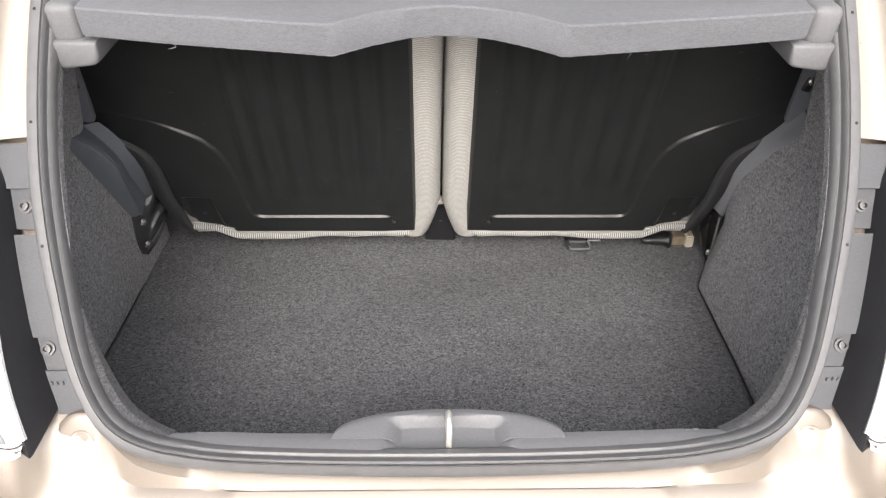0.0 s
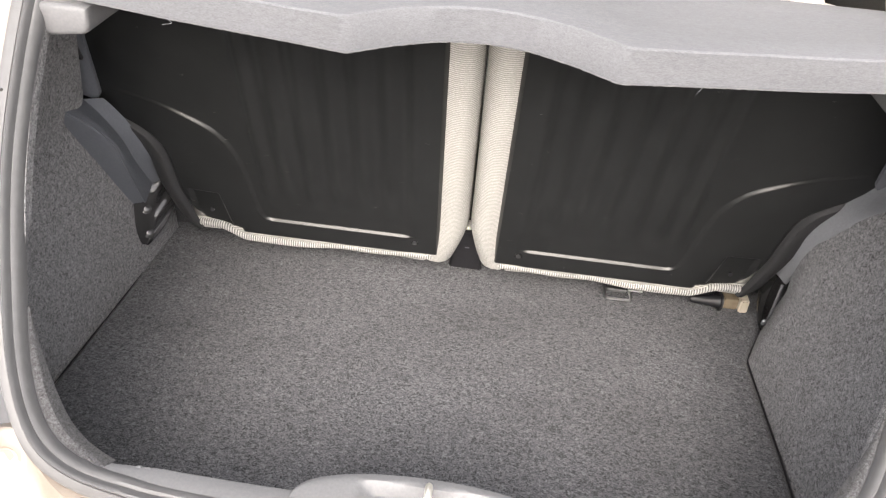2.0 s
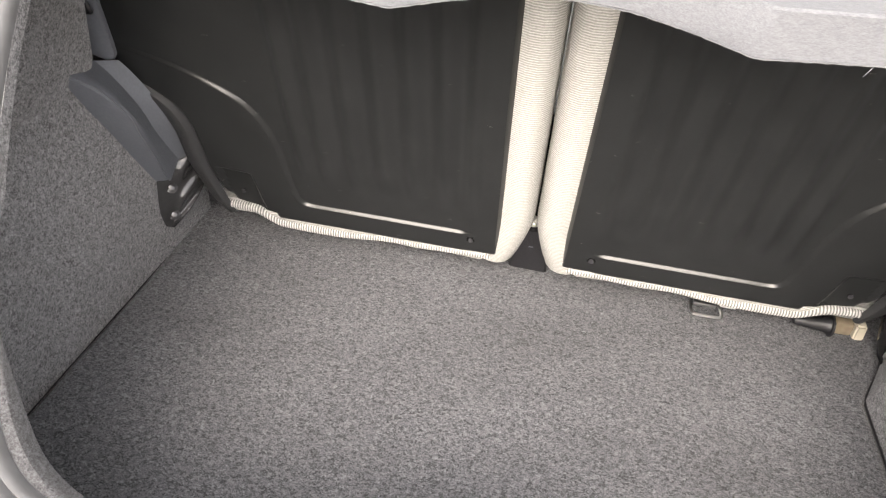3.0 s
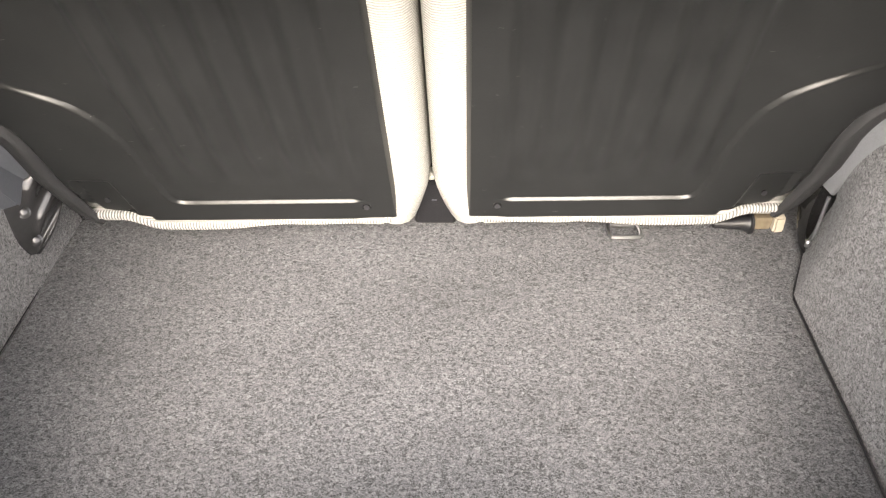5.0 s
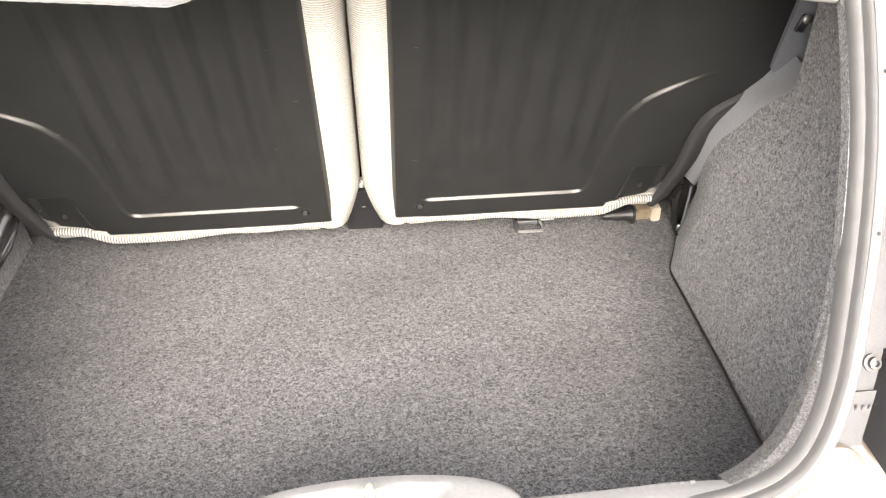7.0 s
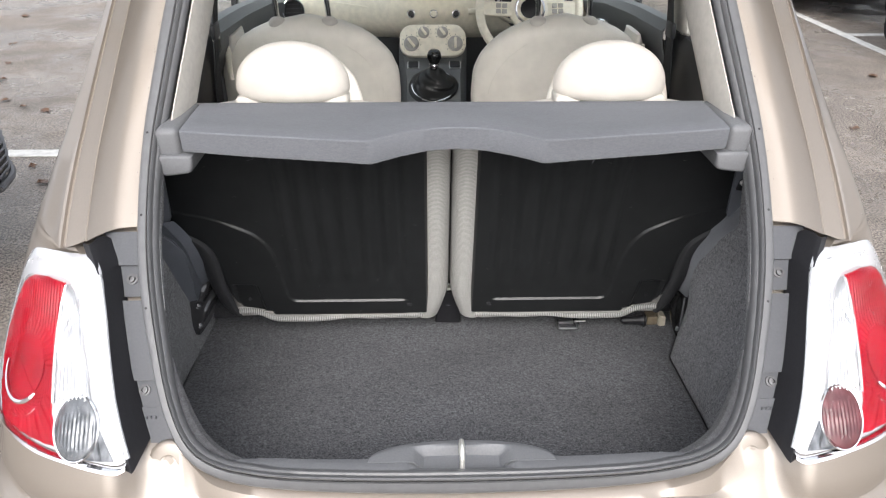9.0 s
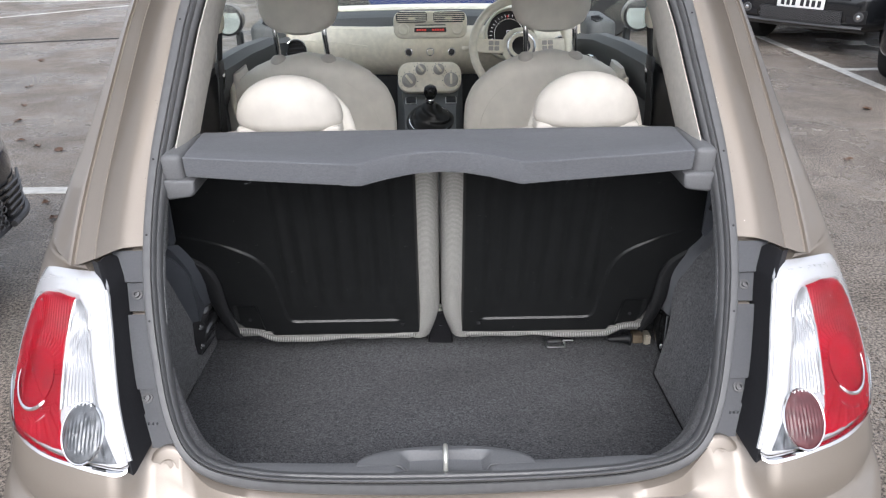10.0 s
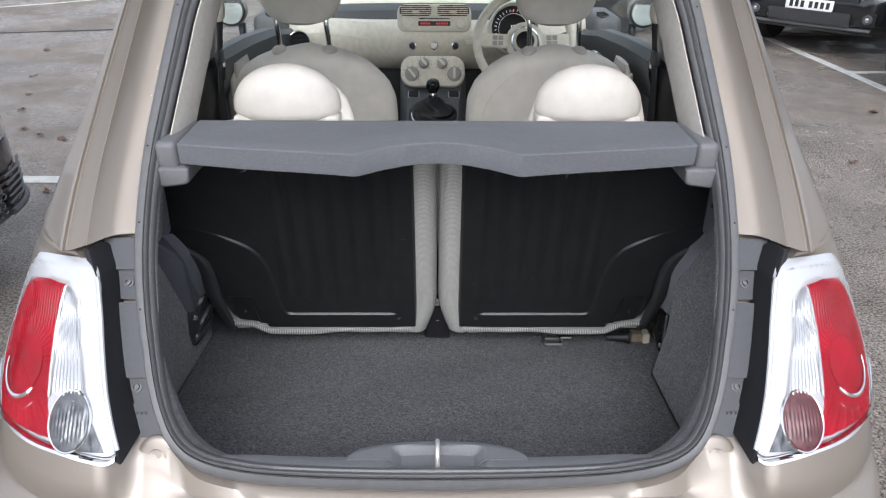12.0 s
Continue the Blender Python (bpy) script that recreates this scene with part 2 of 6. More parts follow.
PALE_RED = material("faded_red_lamp_lens", (0.06, 0.018, 0.021), 0.2, second=(0.16, 0.06, 0.066), scale=60)
CLEAR_LENS = material("clear_lamp_lens", (0.36, 0.37, 0.385), 0.14, 0.55, (0.62, 0.63, 0.645), scale=14, spread=0.6, coat=1.0)
DARK_LENS = material("grey_reflector_lens", (0.045, 0.05, 0.055), 0.2, 0.4, (0.22, 0.23, 0.245), scale=14, spread=0.5, stretch=(6, 6, 0.7))
CHARCOAL = material("charcoal_plastic_trim", (0.028, 0.03, 0.033), 0.6, scale=200, bump=0.2, bump_scale=900)
DASH_GREY = material("grey_dashboard_pad", (0.115, 0.12, 0.122), 0.6, scale=200, bump=0.2, bump_scale=900)
PILLAR = material("ivory_pillar_trim", (0.4, 0.38, 0.345), 0.6, scale=80, bump=0.1, bump_scale=900)
BELT = material("black_belt_webbing", (0.012, 0.012, 0.013), 0.8, scale=300, bump=0.3, bump_scale=900)


def pane_glass():
    """Thin flat car glass: clear, with a little gloss."""
    m = bpy.data.materials.new("window_glass")
    m.use_nodes = True
    nt = m.node_tree
    nt.nodes.clear()
    clear, gloss = nt.nodes.new("ShaderNodeBsdfTransparent"), nt.nodes.new("ShaderNodeBsdfGlossy")
    mix, out = nt.nodes.new("ShaderNodeMixShader"), nt.nodes.new("ShaderNodeOutputMaterial")
    clear.inputs["Color"].default_value = (0.955, 0.98, 0.972, 1)
    gloss.inputs["Roughness"].default_value = 0.02
    mix.inputs[0].default_value = 0.05
    nt.links.new(clear.outputs[0], mix.inputs[1])
    nt.links.new(gloss.outputs[0], mix.inputs[2])
    nt.links.new(mix.outputs[0], out.inputs["Surface"])
    return m


GLASS = pane_glass()


def lens_cover():
    """Moulded clear lamp cover: gloss by Fresnel over clear plastic."""
    m = pane_glass()
    m.name = "clear_lamp_cover"
    nt = m.node_tree
    fr = nt.nodes.new("ShaderNodeFresnel")
    fr.inputs["IOR"].default_value = 1.32
    mix = [n for n in nt.nodes if n.type == "MIX_SHADER"][0]
    nt.links.new(fr.outputs[0], mix.inputs[0])
    for n in nt.nodes:
        if n.type == "BSDF_TRANSPARENT":
            n.inputs["Color"].default_value = (0.97, 0.97, 0.97, 1)
        if n.type == "BSDF_GLOSSY":
            n.inputs["Roughness"].default_value = 0.05
    return m


COVER = lens_cover()
BLACK_PAINT = material("black_car_paint", (0.008, 0.009, 0.011), 0.25, 0.2, scale=600, coat=1.0)
RED_PAINT = material("red_car_paint", (0.42, 0.012, 0.02), 0.3, 0.1, scale=600, coat=1.0)
BLUE_PAINT = material("dark_blue_car_paint", (0.012, 0.03, 0.14), 0.3, 0.2, scale=600, coat=1.0)
TYRE = material("black_tyre_rubber", (0.014, 0.014, 0.014), 0.8, scale=90, bump=0.4)
ALLOY = material("grey_alloy", (0.4, 0.41, 0.42), 0.35, 0.4, scale=40)
PLATE_WHITE = material("white_number_plate", (0.7, 0.7, 0.68), 0.4, scale=30)
LEAF = material("wet_brown_leaf", (0.06, 0.03, 0.018), 0.5, second=(0.14, 0.075, 0.04), scale=60)
WATER = material("rain_water", (0.95, 0.95, 0.95), 0.0, transmission=1.0, ior=1.33, scale=2)
DISPLAY = material("dark_glossy_display", (0.006, 0.005, 0.006), 0.35, scale=20)


def glowing(name, colour, strength):
    m = bpy.data.materials.new(name)
    m.use_nodes = True
    b = m.node_tree.nodes["Principled BSDF"]
    b.inputs["Base Color"].default_value = (*colour, 1)
    b.inputs["Emission Color"].default_value, b.inputs["Emission Strength"].default_value = (*colour, 1), strength
    return m


RED_GLOW = glowing("red_display_glow", (0.5, 0.04, 0.03), 0.6)
WHITE_GLOW = glowing("white_dial_glow", (0.8, 0.78, 0.8), 0.5)


def ribbed(m, per_metre, strength, along="Z"):
    """Fine woven ribs across one direction, added to a material."""
    nt = m.node_tree
    b = nt.nodes["Principled BSDF"]
    tc, wv, bn = nt.nodes.new("ShaderNodeTexCoord"), nt.nodes.new("ShaderNodeTexWave"), nt.nodes.new("ShaderNodeBump")
    wv.bands_direction = along
    wv.inputs["Scale"].default_value, wv.inputs["Distortion"].default_value = per_metre / 3.183, 0.6
    wv.inputs["Detail Scale"].default_value = 2.0
    mix = nt.nodes.new("ShaderNodeMix")
    mix.data_type, mix.blend_type = "RGBA", "MULTIPLY"
    mix.inputs["Factor"].default_value = strength
    old = b.inputs["Base Color"].links[0].from_socket
    nt.links.new(tc.outputs["Object"], wv.inputs["Vector"])
    nt.links.new(old, mix.inputs["A"])
    nt.links.new(wv.outputs["Color"], mix.inputs["B"])
    nt.links.new(mix.outputs["Result"], b.inputs["Base Color"])
    bn.inputs["Strength"].default_value, bn.inputs["Distance"].default_value = 0.6, 0.001
    nt.links.new(wv.outputs["Fac"], bn.inputs["Height"])
    nt.links.new(bn.outputs[0], b.inputs["Normal"])


ribbed(FABRIC, 290, 0.45)
HEM = material("ribbed_fabric_hem", (0.36, 0.357, 0.343), 0.9, second=(0.46, 0.456, 0.44), scale=350, bump=0.5, bump_scale=600)
ribbed(HEM, 230, 0.75, "X")


def flecked(m, scale, size, colour, stretch):
    """Sparse pale scuffs and chips over a material."""
    nt = m.node_tree
    b = nt.nodes["Principled BSDF"]
    tc, mp, vo = nt.nodes.new("ShaderNodeTexCoord"), nt.nodes.new("ShaderNodeMapping"), nt.nodes.new("ShaderNodeTexVoronoi")
    mp.inputs["Scale"].default_value = stretch
    mp.inputs["Rotation"].default_value = (0.0, 0.25, 0.0)
    vo.inputs["Scale"].default_value = scale
    nt.links.new(tc.outputs["Object"], mp.inputs[0])
    nt.links.new(mp.outputs[0], vo.inputs["Vector"])
    sep = nt.nodes.new("ShaderNodeSeparateColor")
    nt.links.new(vo.outputs["Color"], sep.inputs[0])
    pw = nt.nodes.new("ShaderNodeMath")
    pw.operation = "POWER"
    pw.inputs[1].default_value = 9.0
    nt.links.new(sep.outputs[0], pw.inputs[0])
    ml = nt.nodes.new("ShaderNodeMath")
    ml.operation = "MULTIPLY"
    ml.inputs[1].default_value = size
    nt.links.new(pw.outputs[0], ml.inputs[0])
    lt = nt.nodes.new("ShaderNodeMath")
    lt.operation = "LESS_THAN"
    nt.links.new(vo.outputs["Distance"], lt.inputs[0])
    nt.links.new(ml.outputs[0], lt.inputs[1])
    mix = nt.nodes.new("ShaderNodeMix")
    mix.data_type = "RGBA"
    nt.links.new(lt.outputs[0], mix.inputs["Factor"])
    nt.links.new(b.inputs["Base Color"].links[0].from_socket, mix.inputs["A"])
    mix.inputs["B"].default_value = (*colour, 1)
    nt.links.new(mix.outputs["Result"], b.inputs["Base Color"])


flecked(PANEL, 80, 0.1, (0.22, 0.215, 0.2), (0.24, 0.6, 6.5))
SLATE_FABRIC = material("slate_fabric", (0.02, 0.0205, 0.022), 0.62, scale=400, bump=0.4, bump_scale=700)
GLOSS_LEATHER = material("black_gaiter_leather", (0.012, 0.012, 0.012), 0.35, scale=60, bump=0.2, bump_scale=300)
FELT_LIP = material("pale_felt_edge", (0.13, 0.135, 0.145), 0.95, scale=300, bump=0.5, bump_scale=900)
HEADLINER = material("pale_headliner", (0.78, 0.77, 0.74), 0.9, scale=300, bump=0.2)

# ---- the hatchback's shape ----
GZ = [0.55, 0.66, 0.705, 0.735, 0.76, 0.8, 0.848, 0.98, 1.126, 1.2, 1.35, 1.5, 1.65]
GY = [-0.03, -0.028, -0.025, -0.02, -0.012, 0.017, 0.055, 0.18, 0.325, 0.395, 0.53, 0.66, 0.79]
_zz = np.linspace(0.5, 1.65, 438)
_yy = np.interp(_zz, GZ, GY)
_yy = np.convolve(np.pad(_yy, 12, mode="edge"), np.ones(25) / 25, mode="valid")


def tail(z):
    """How far ahead the hatch opening lies at height z."""
    return float(np.interp(z, _zz, _yy))


OUTER = [(0, 0.706), (0.13, 0.709), (0.25, 0.716), (0.34, 0.728), (0.4, 0.748), (0.44, 0.778), (0.47, 0.825), (0.497, 0.89), (0.518, 0.95), (0.535, 1.02), (0.544, 1.1), (0.545, 1.18), (0.539, 1.25), (0.529, 1.34), (0.515, 1.43), (0.488, 1.515), (0.4, 1.555), (0.2, 1.57), (0, 1.573)]
INNER = [(0, 0.747), (0.13, 0.748), (0.25, 0.752), (0.318, 0.758), (0.37, 0.771), (0.415, 0.8), (0.448, 0.848), (0.472, 0.9), (0.488, 0.95), (0.504, 1.02), (0.512, 1.09), (0.513, 1.15), (0.507, 1.21), (0.495, 1.3), (0.481, 1.395), (0.452, 1.475), (0.37, 1.512), (0.2, 1.525), (0, 1.528)]
LOOP_OUT, LOOP_IN = spline(OUTER, 127), spline(INNER, 127)


def half_width(loop, z):
    """The opening's half width at height z."""
    side = loop[:104]
    return float(np.interp(z, side[:, 1], side[:, 0]))


def skin(x, z):
    """How far ahead the painted rear skin lies at (x, z)."""
    xm = flank(z)
    k = float(np.interp(z, [0.95, 1.0, 1.06, 1.15], [0.3, 0.25, 0.17, 0.13]))
    r = min(max((abs(x) - (xm - k)) / k, 0), 0.9995)
    return tail(z) - 0.055 + k * (1 - math.sqrt(1 - r * r))


def flank(z):
    """The body's half width at height z."""
    return float(np.interp(z, [0.2, 0.5, 0.8, 0.95, 1.0, 1.06, 1.12, 1.16, 1.24, 1.34, 1.44, 1.55], [0.77, 0.81, 0.82, 0.8, 0.778, 0.74, 0.718, 0.702, 0.68, 0.655, 0.63, 0.6]))


def inner_lamp(z):
    return float(np.interp(z, [0.7, 0.79, 0.807, 0.841, 0.873, 0.906, 0.939, 0.973, 1.009, 1.03, 1.05, 1.08], [0.49, 0.498, 0.505, 0.52, 0.533, 0.544, 0.554, 0.563, 0.574, 0.59, 0.615, 0.66]))

# ---- ground ----
def build_ground():
    bm = bmesh.new()
    bmesh.ops.create_grid(bm, x_segments=8, y_segments=8, size=400)
    tagged(part("ground", bm, ASPHALT), "wet dark grey asphalt car park with damp patches", "ground", kind="structure")
    for x0, x1, y0, y1 in ((4.1, 4.2, 2.5, 14), (4.2, 9, 6.37, 6.47), (4.2, 9, 8.62, 8.72), (4.2, 9, 4.12, 4.22), (-7.0, -2.0, 3.25, 3.36)):
        bm = box(x0, x1, y0, y1, -0.002, 0.004, 0)
        tagged(part("parking_line", bm, WHITE_LINE), "worn white painted parking bay line on asphalt", "road marking", kind="structure")


build_ground()

# ---- the hatchback ----
car = thing("hatchback", "beige metallic small hatchback with its boot open", "car")


def build_quarter(side):
    rows = []
    for z in np.r_[np.linspace(0.786, 1.036, 27), np.linspace(1.04, 1.05, 4), np.linspace(1.056, 1.54, 48)]:
        xs = half_width(LOOP_OUT, z) - 0.01
        g = tail(z)
        pocket = min(max((1.0495 - z) / 0.006, 0), 1)
        behind = min(max((1.036 - z) / 0.006, 0), 1)
        xi = inner_lamp(z)
        xm = flank(z)
        a = xs + 0.055
        row = [(xs, g + 0.004 + 0.026 * pocket), (xs + 0.02, g + 0.002 + 0.028 * pocket)]
        # above the lamp: flat flange, hollow side, crease, side, gutter; a flat recess beside the lamp
        w = float(np.interp(z, [1.05, 1.2, 1.32, 1.5], [1.0, 0.86, 0.8, 0.72]))
        upper = [(xs + dx * w, g + dy * 1.45) for dx, dy in ((0.03, 0.0), (0.043, -0.002), (0.052, -0.0065), (0.06, -0.013), (0.07, -0.0235), (0.0755, -0.03), (0.078, -0.0335), (0.0805, -0.0325), (0.091, -0.0415), (0.099, -0.047), (0.1015, -0.0495), (0.104, -0.0455), (0.108, -0.0445), (0.1105, -0.049))]
        low = [(xi - 0.03, g + 0.03), (xi - 0.01, g + 0.034), (xi + 0.01, g + 0.034)] + [(xi + 0.014 + 0.0004 * i, (g + 0.03) * (1 - i / 10) + (skin(xi, z) + 0.012 * behind) * i / 10) for i in range(11)]
        row += [tuple(np.array(u) * (1 - pocket) + np.array(v) * pocket) for u, v in zip(upper, low)]
        x0 = row[-1][0] + 0.004
        for r in np.linspace(0, 1, 22):
            x = x0 + (xm * 0.9995 - x0) * math.sin(r * math.pi / 2)
            row.append((x, skin(x, z) + 0.012 * behind * (1 - r) - 0.032 * (1 - pocket) * math.exp(-(x - x0) / 0.03)))
        y1 = row[-1][1]
        ye = 1.1 if z < 1.03 else max(y1 + 0.04, tail(z) + 0.36)
        for r in (0.1, 0.3, 0.6, 1.0):
            row.append((xm - 0.02 * r * r * (z > 1.0), y1 + (ye - y1) * r))
        rows.append([(side * x, y, z) for x, y in row])
    return part("quarter_panel", sheet(rows, thick=0.0), PAINT, car)


for side in (-1, 1):
    build_quarter(side)


def build_bumper():
    rows = []
    for x in np.r_[-0.82, -0.82, np.linspace(-0.805, 0.805, 115), 0.82, 0.82]:
        ax = abs(x)
        k = min(max((ax - 0.39) / 0.09, 0), 1)
        k = k * k * (3 - 2 * k)
        top = float(np.interp(ax, LOOP_OUT[:40, 0], LOOP_OUT[:40, 1])) * (1 - k) + 0.787 * k
        f = min(max((ax - 0.5) / 0.03, 0), 1)
        curve = 0.3 * (1 - math.sqrt(1 - min(max((ax - 0.52) / 0.3, 0), 0.999) ** 2))
        lamp_low = float(np.interp(ax, [0.507, 0.523, 0.556, 0.605, 0.66, 0.705, 0.735, 0.758, 0.775, 0.79, 0.808], [0.799, 0.793, 0.796, 0.801, 0.803, 0.806, 0.811, 0.823, 0.836, 0.845, 0.85]))
        if ax > 0.53:
            top = lamp_low
        y0 = (tail(top) + 0.018) * (1 - f) + (skin(min(ax, 0.818), top) + 0.004) * f
        y1 = (tail(top) - 0.004 - 0.008 * (1 - k)) * (1 - f) + (skin(min(ax, 0.818), top) - 0.001) * f
        back = -0.07 + curve
        lip = (-0.045 + 0.012 * k) * (1 - f) + back * f
        row = [(y0, top), (y1, top - 0.008), (0.4 * y1 + 0.6 * lip, min(top - 0.014, 0.752 - 0.045 * (1 - k))), (lip, 0.706 + 0.018 * k)]
        row += [(back - d, z) for d, z in ((-0.006, 0.698), (0.0, 0.69), (0.02, 0.683), (0.05, 0.668), (0.066, 0.64), (0.075, 0.56), (0.078, 0.45), (0.06, 0.34), (0.02, 0.26), (-0.06, 0.24))]
        rows.append([(x, y, z) for y, z in row])
    for i in (0, -1):
        rows[i] = [(x, 1.0, z) for x, y, z in rows[i]]
    for i in (1, -2):
        rows[i] = [(x, y + 0.12, z) for x, y, z in rows[i]]
    return part("rear_bumper", sheet(rows), PAINT, car)


build_bumper()


def step(a, b, v):
    t = min(max((v - a) / (b - a), 0), 1)
    return t * t * (3 - 2 * t)


def seal_end(p):
    """How far across the loop the rubber reaches; felt takes over inside it at the lower corners and sides."""
    return 1 - 0.3 * step(0.32, 0.42, p[0]) * step(0.93, 0.81, p[1])


def build_seal():
    rows = []
    n = len(LOOP_OUT)
    for i in range(-n + 1, n):
        s = -1 if i < 0 else 1
        o, q = LOOP_OUT[abs(i)], LOOP_IN[abs(i)]
        row = []
        end = seal_end(q)
        for u, lift in ((0, -0.004), (0.02, 0.007), (0.06, 0.0105), (0.12, 0.012), (0.3, 0.0125), (0.5, 0.012), (0.55, 0.0095), (0.575, 0.0), (0.6, 0.0), (0.615, 0.011), (0.65, 0.0165), (0.71, 0.0185), (0.77, 0.0165), (0.805, 0.012), (0.82, 0.006), (0.85, 0.006), (0.93, 0.004), (1.0, -0.002), (1.01, -0.01), (0.97, -0.016)):
            p = o * (1 - u * end) + q * u * end
            row.append((s * p[0], tail(p[1]) - lift * 0.8, p[1] + lift * 0.6))
        rows.append(row)
    bm = sheet(rows)
    bmesh.ops.remove_doubles(bm, verts=bm.verts, dist=1e-6)
    seal = part("boot_seal", bm, SEAL, car, "dark grey rubber weatherstrip round the boot opening")
    # a black cord laid in the moulded hollow deepens its shade by colour
    line = []
    for i in range(-n + 1, n):
        k = 0.587 * seal_end(LOOP_IN[abs(i)])
        p = LOOP_OUT[abs(i)] * (1 - k) + LOOP_IN[abs(i)] * k
        line.append(((-1 if i < 0 else 1) * p[0], tail(p[1]) - 0.0045, p[1] + 0.0034))
    part("groove", tube(line, 0.0022, 6), TYRE, seal, "black cord standing in for the shade of the groove between lip and bulb")
    return seal


build_seal()

# ---- the boot ----
FLOOR_SLOPE = -0.0805


def floor_z(y):
    return 0.554 + FLOOR_SLOPE * (y - 0.522)


def build_boot_floor():
    rows = []
    left = [(-0.585, 0.08), (-0.598, 0.14), (-0.6, 0.42), (-0.603, 0.55), (-0.63, 0.66), (-0.645, 0.76)]
    ys = np.linspace(0.08, 0.76, 34)
    for y in ys:
        xl = float(np.interp(y, [p[1] for p in left], [p[0] for p in left]))
        xr = float(np.interp(y, [0.08, 0.14, 0.3, 0.52, 0.6, 0.76], [0.51, 0.514, 0.521, 0.522, 0.564, 0.612]))
        rows.append([(xl + (xr - xl) * u, y, floor_z(y) + 0.003 * math.sin(u * 9 + y * 7) - 0.006 * max(0, 1 - min(u, 1 - u) / 0.012) ** 2) for u in np.r_[0, 0.003, 0.006, 0.01, np.linspace(0.02, 0.98, 36), 0.99, 0.994, 0.997, 1]])
    bm = sheet(rows, thick=0.012)
    mat = tagged(part("boot_floor_carpet", bm, CARPET), "charcoal flecked carpet mat lying flat in the boot", "carpet")
    # thin black cords along both sides imitate the shade in the gap beside the trim
    for k, r, last in ((0, 0.001, -4), (-1, 0.0018, -7)):
        part("edge_binding", tube([(row[k][0], row[k][1], row[k][2] + 0.004) for row in rows[:last]], r, 6), BLACK_PLASTIC, mat, "thin black line standing in for shade in the gap along the trim")
    return mat


build_boot_floor()


def build_side(side):
    """The felt-lined tub wall of one side, from the sill's middle round the corner to the seat."""
    rows = []
    for z in np.r_[np.linspace(0.53, 0.745, 14), np.linspace(0.752, 0.925, 20), np.linspace(0.934, 1.17, 18)]:
        if z < 0.748:
            x0 = 0.345
            y0 = float(np.interp(z, [0.53, 0.6, 0.66, 0.73, 0.75], [0.09, 0.06, 0.03, 0.006, 0.002]))
        else:
            tuck = step(0.95, 0.88, z)
            x0, y0 = max(0.345, half_width(LOOP_IN, z) + 0.004 + 0.012 * tuck), tail(z) + 0.013 + 0.016 * tuck - 0.007 * min(max((0.38 - half_width(LOOP_IN, z)) / 0.06, 0), 1)
        xs = [0.607, 0.607, 0.607, 0.595, 0.572, 0.545] if side < 0 else [0.527, 0.567, 0.59, 0.592, 0.572, 0.545]
        xw = float(np.interp(z, [0.55, 0.8, 0.92, 0.94, 1.05, 1.17], xs))
        if side < 0:
            yend = float(np.interp(z, [0.64, 0.68, 0.75, 0.92, 0.935, 1.17], [0.715, 0.64, 0.58, 0.49, 0.488, 0.46]))
        else:
            yend = float(np.interp(z, [0.56, 0.66, 0.76, 0.84, 0.9, 0.93, 1.17], [0.63, 0.622, 0.572, 0.532, 0.489, 0.462, 0.43]))
        r = min(float(np.interp(z, [0.56, 0.7, 0.8, 0.93], [0.03, 0.07, 0.11, 0.1])), 0.95 * (xw - x0), 0.9 * (yend - y0))
        row = [(x0 + (xw - r - x0) * u, y0 + 0.02 * u) for u in np.linspace(0, 1, 8)]
        row += [(xw - r + r * math.sin(a), y0 + 0.02 + r * (1 - math.cos(a))) for a in np.linspace(0.15, math.pi / 2, 9)]
        for u in np.linspace(0.06, 1, 18):
            y = y0 + 0.02 + r + (yend - y0 - 0.02 - r) * u
            flare = 0.5 * max(0, y - 0.52) * min(1, max(0, (0.8 - z) / 0.16)) if side > 0 else 0.0
            row.append((xw + flare, y))
        rows.append([(side * x, y, z + 0.002 * math.sin(i * 1.3) - 0.032 * step(0.66, 0.73, z) * step(0.85, 0.79, z) * step(0.53, 0.48, x)) for i, (x, y) in enumerate(row)])
    bm = sheet(rows, thick=0.004)
    trim = part("boot_side_trim", bm, SIDE_FELT)
    rows = []
    for o, q in zip(LOOP_OUT, LOOP_IN):
        if q[0] > 0.355 and q[1] < 0.9:
            end, w = seal_end(q), (q - o) / np.linalg.norm(q - o)
            row = []
            for u, more, lift in ((end - 0.1, 0, -0.014), (end - 0.02, 0, -0.011), (end + (1 - end) * 0.5, 0, -0.012), (0.97, 0, -0.015), (1, 0, -0.02), (1, 0, -0.03), (1.0, 0, -0.034)):
                fade = step(0.91, 0.81, q[1])
                lift = lift * fade - 0.014 * (1 - fade)
                p = o * (1 - u) + q * u + w * more * fade
                row.append((side * p[0], tail(p[1]) - lift * 0.8, p[1] + lift * 0.6))
            rows.append(row)
    part("edge_ledge", sheet(rows), LEDGE_FELT, trim, "felt ledge inside the seal")
    return tagged(trim, "charcoal felt-lined moulded side trim of the boot", "trim panel", group="boot side trims")


for side in (-1, 1):
    build_side(side)


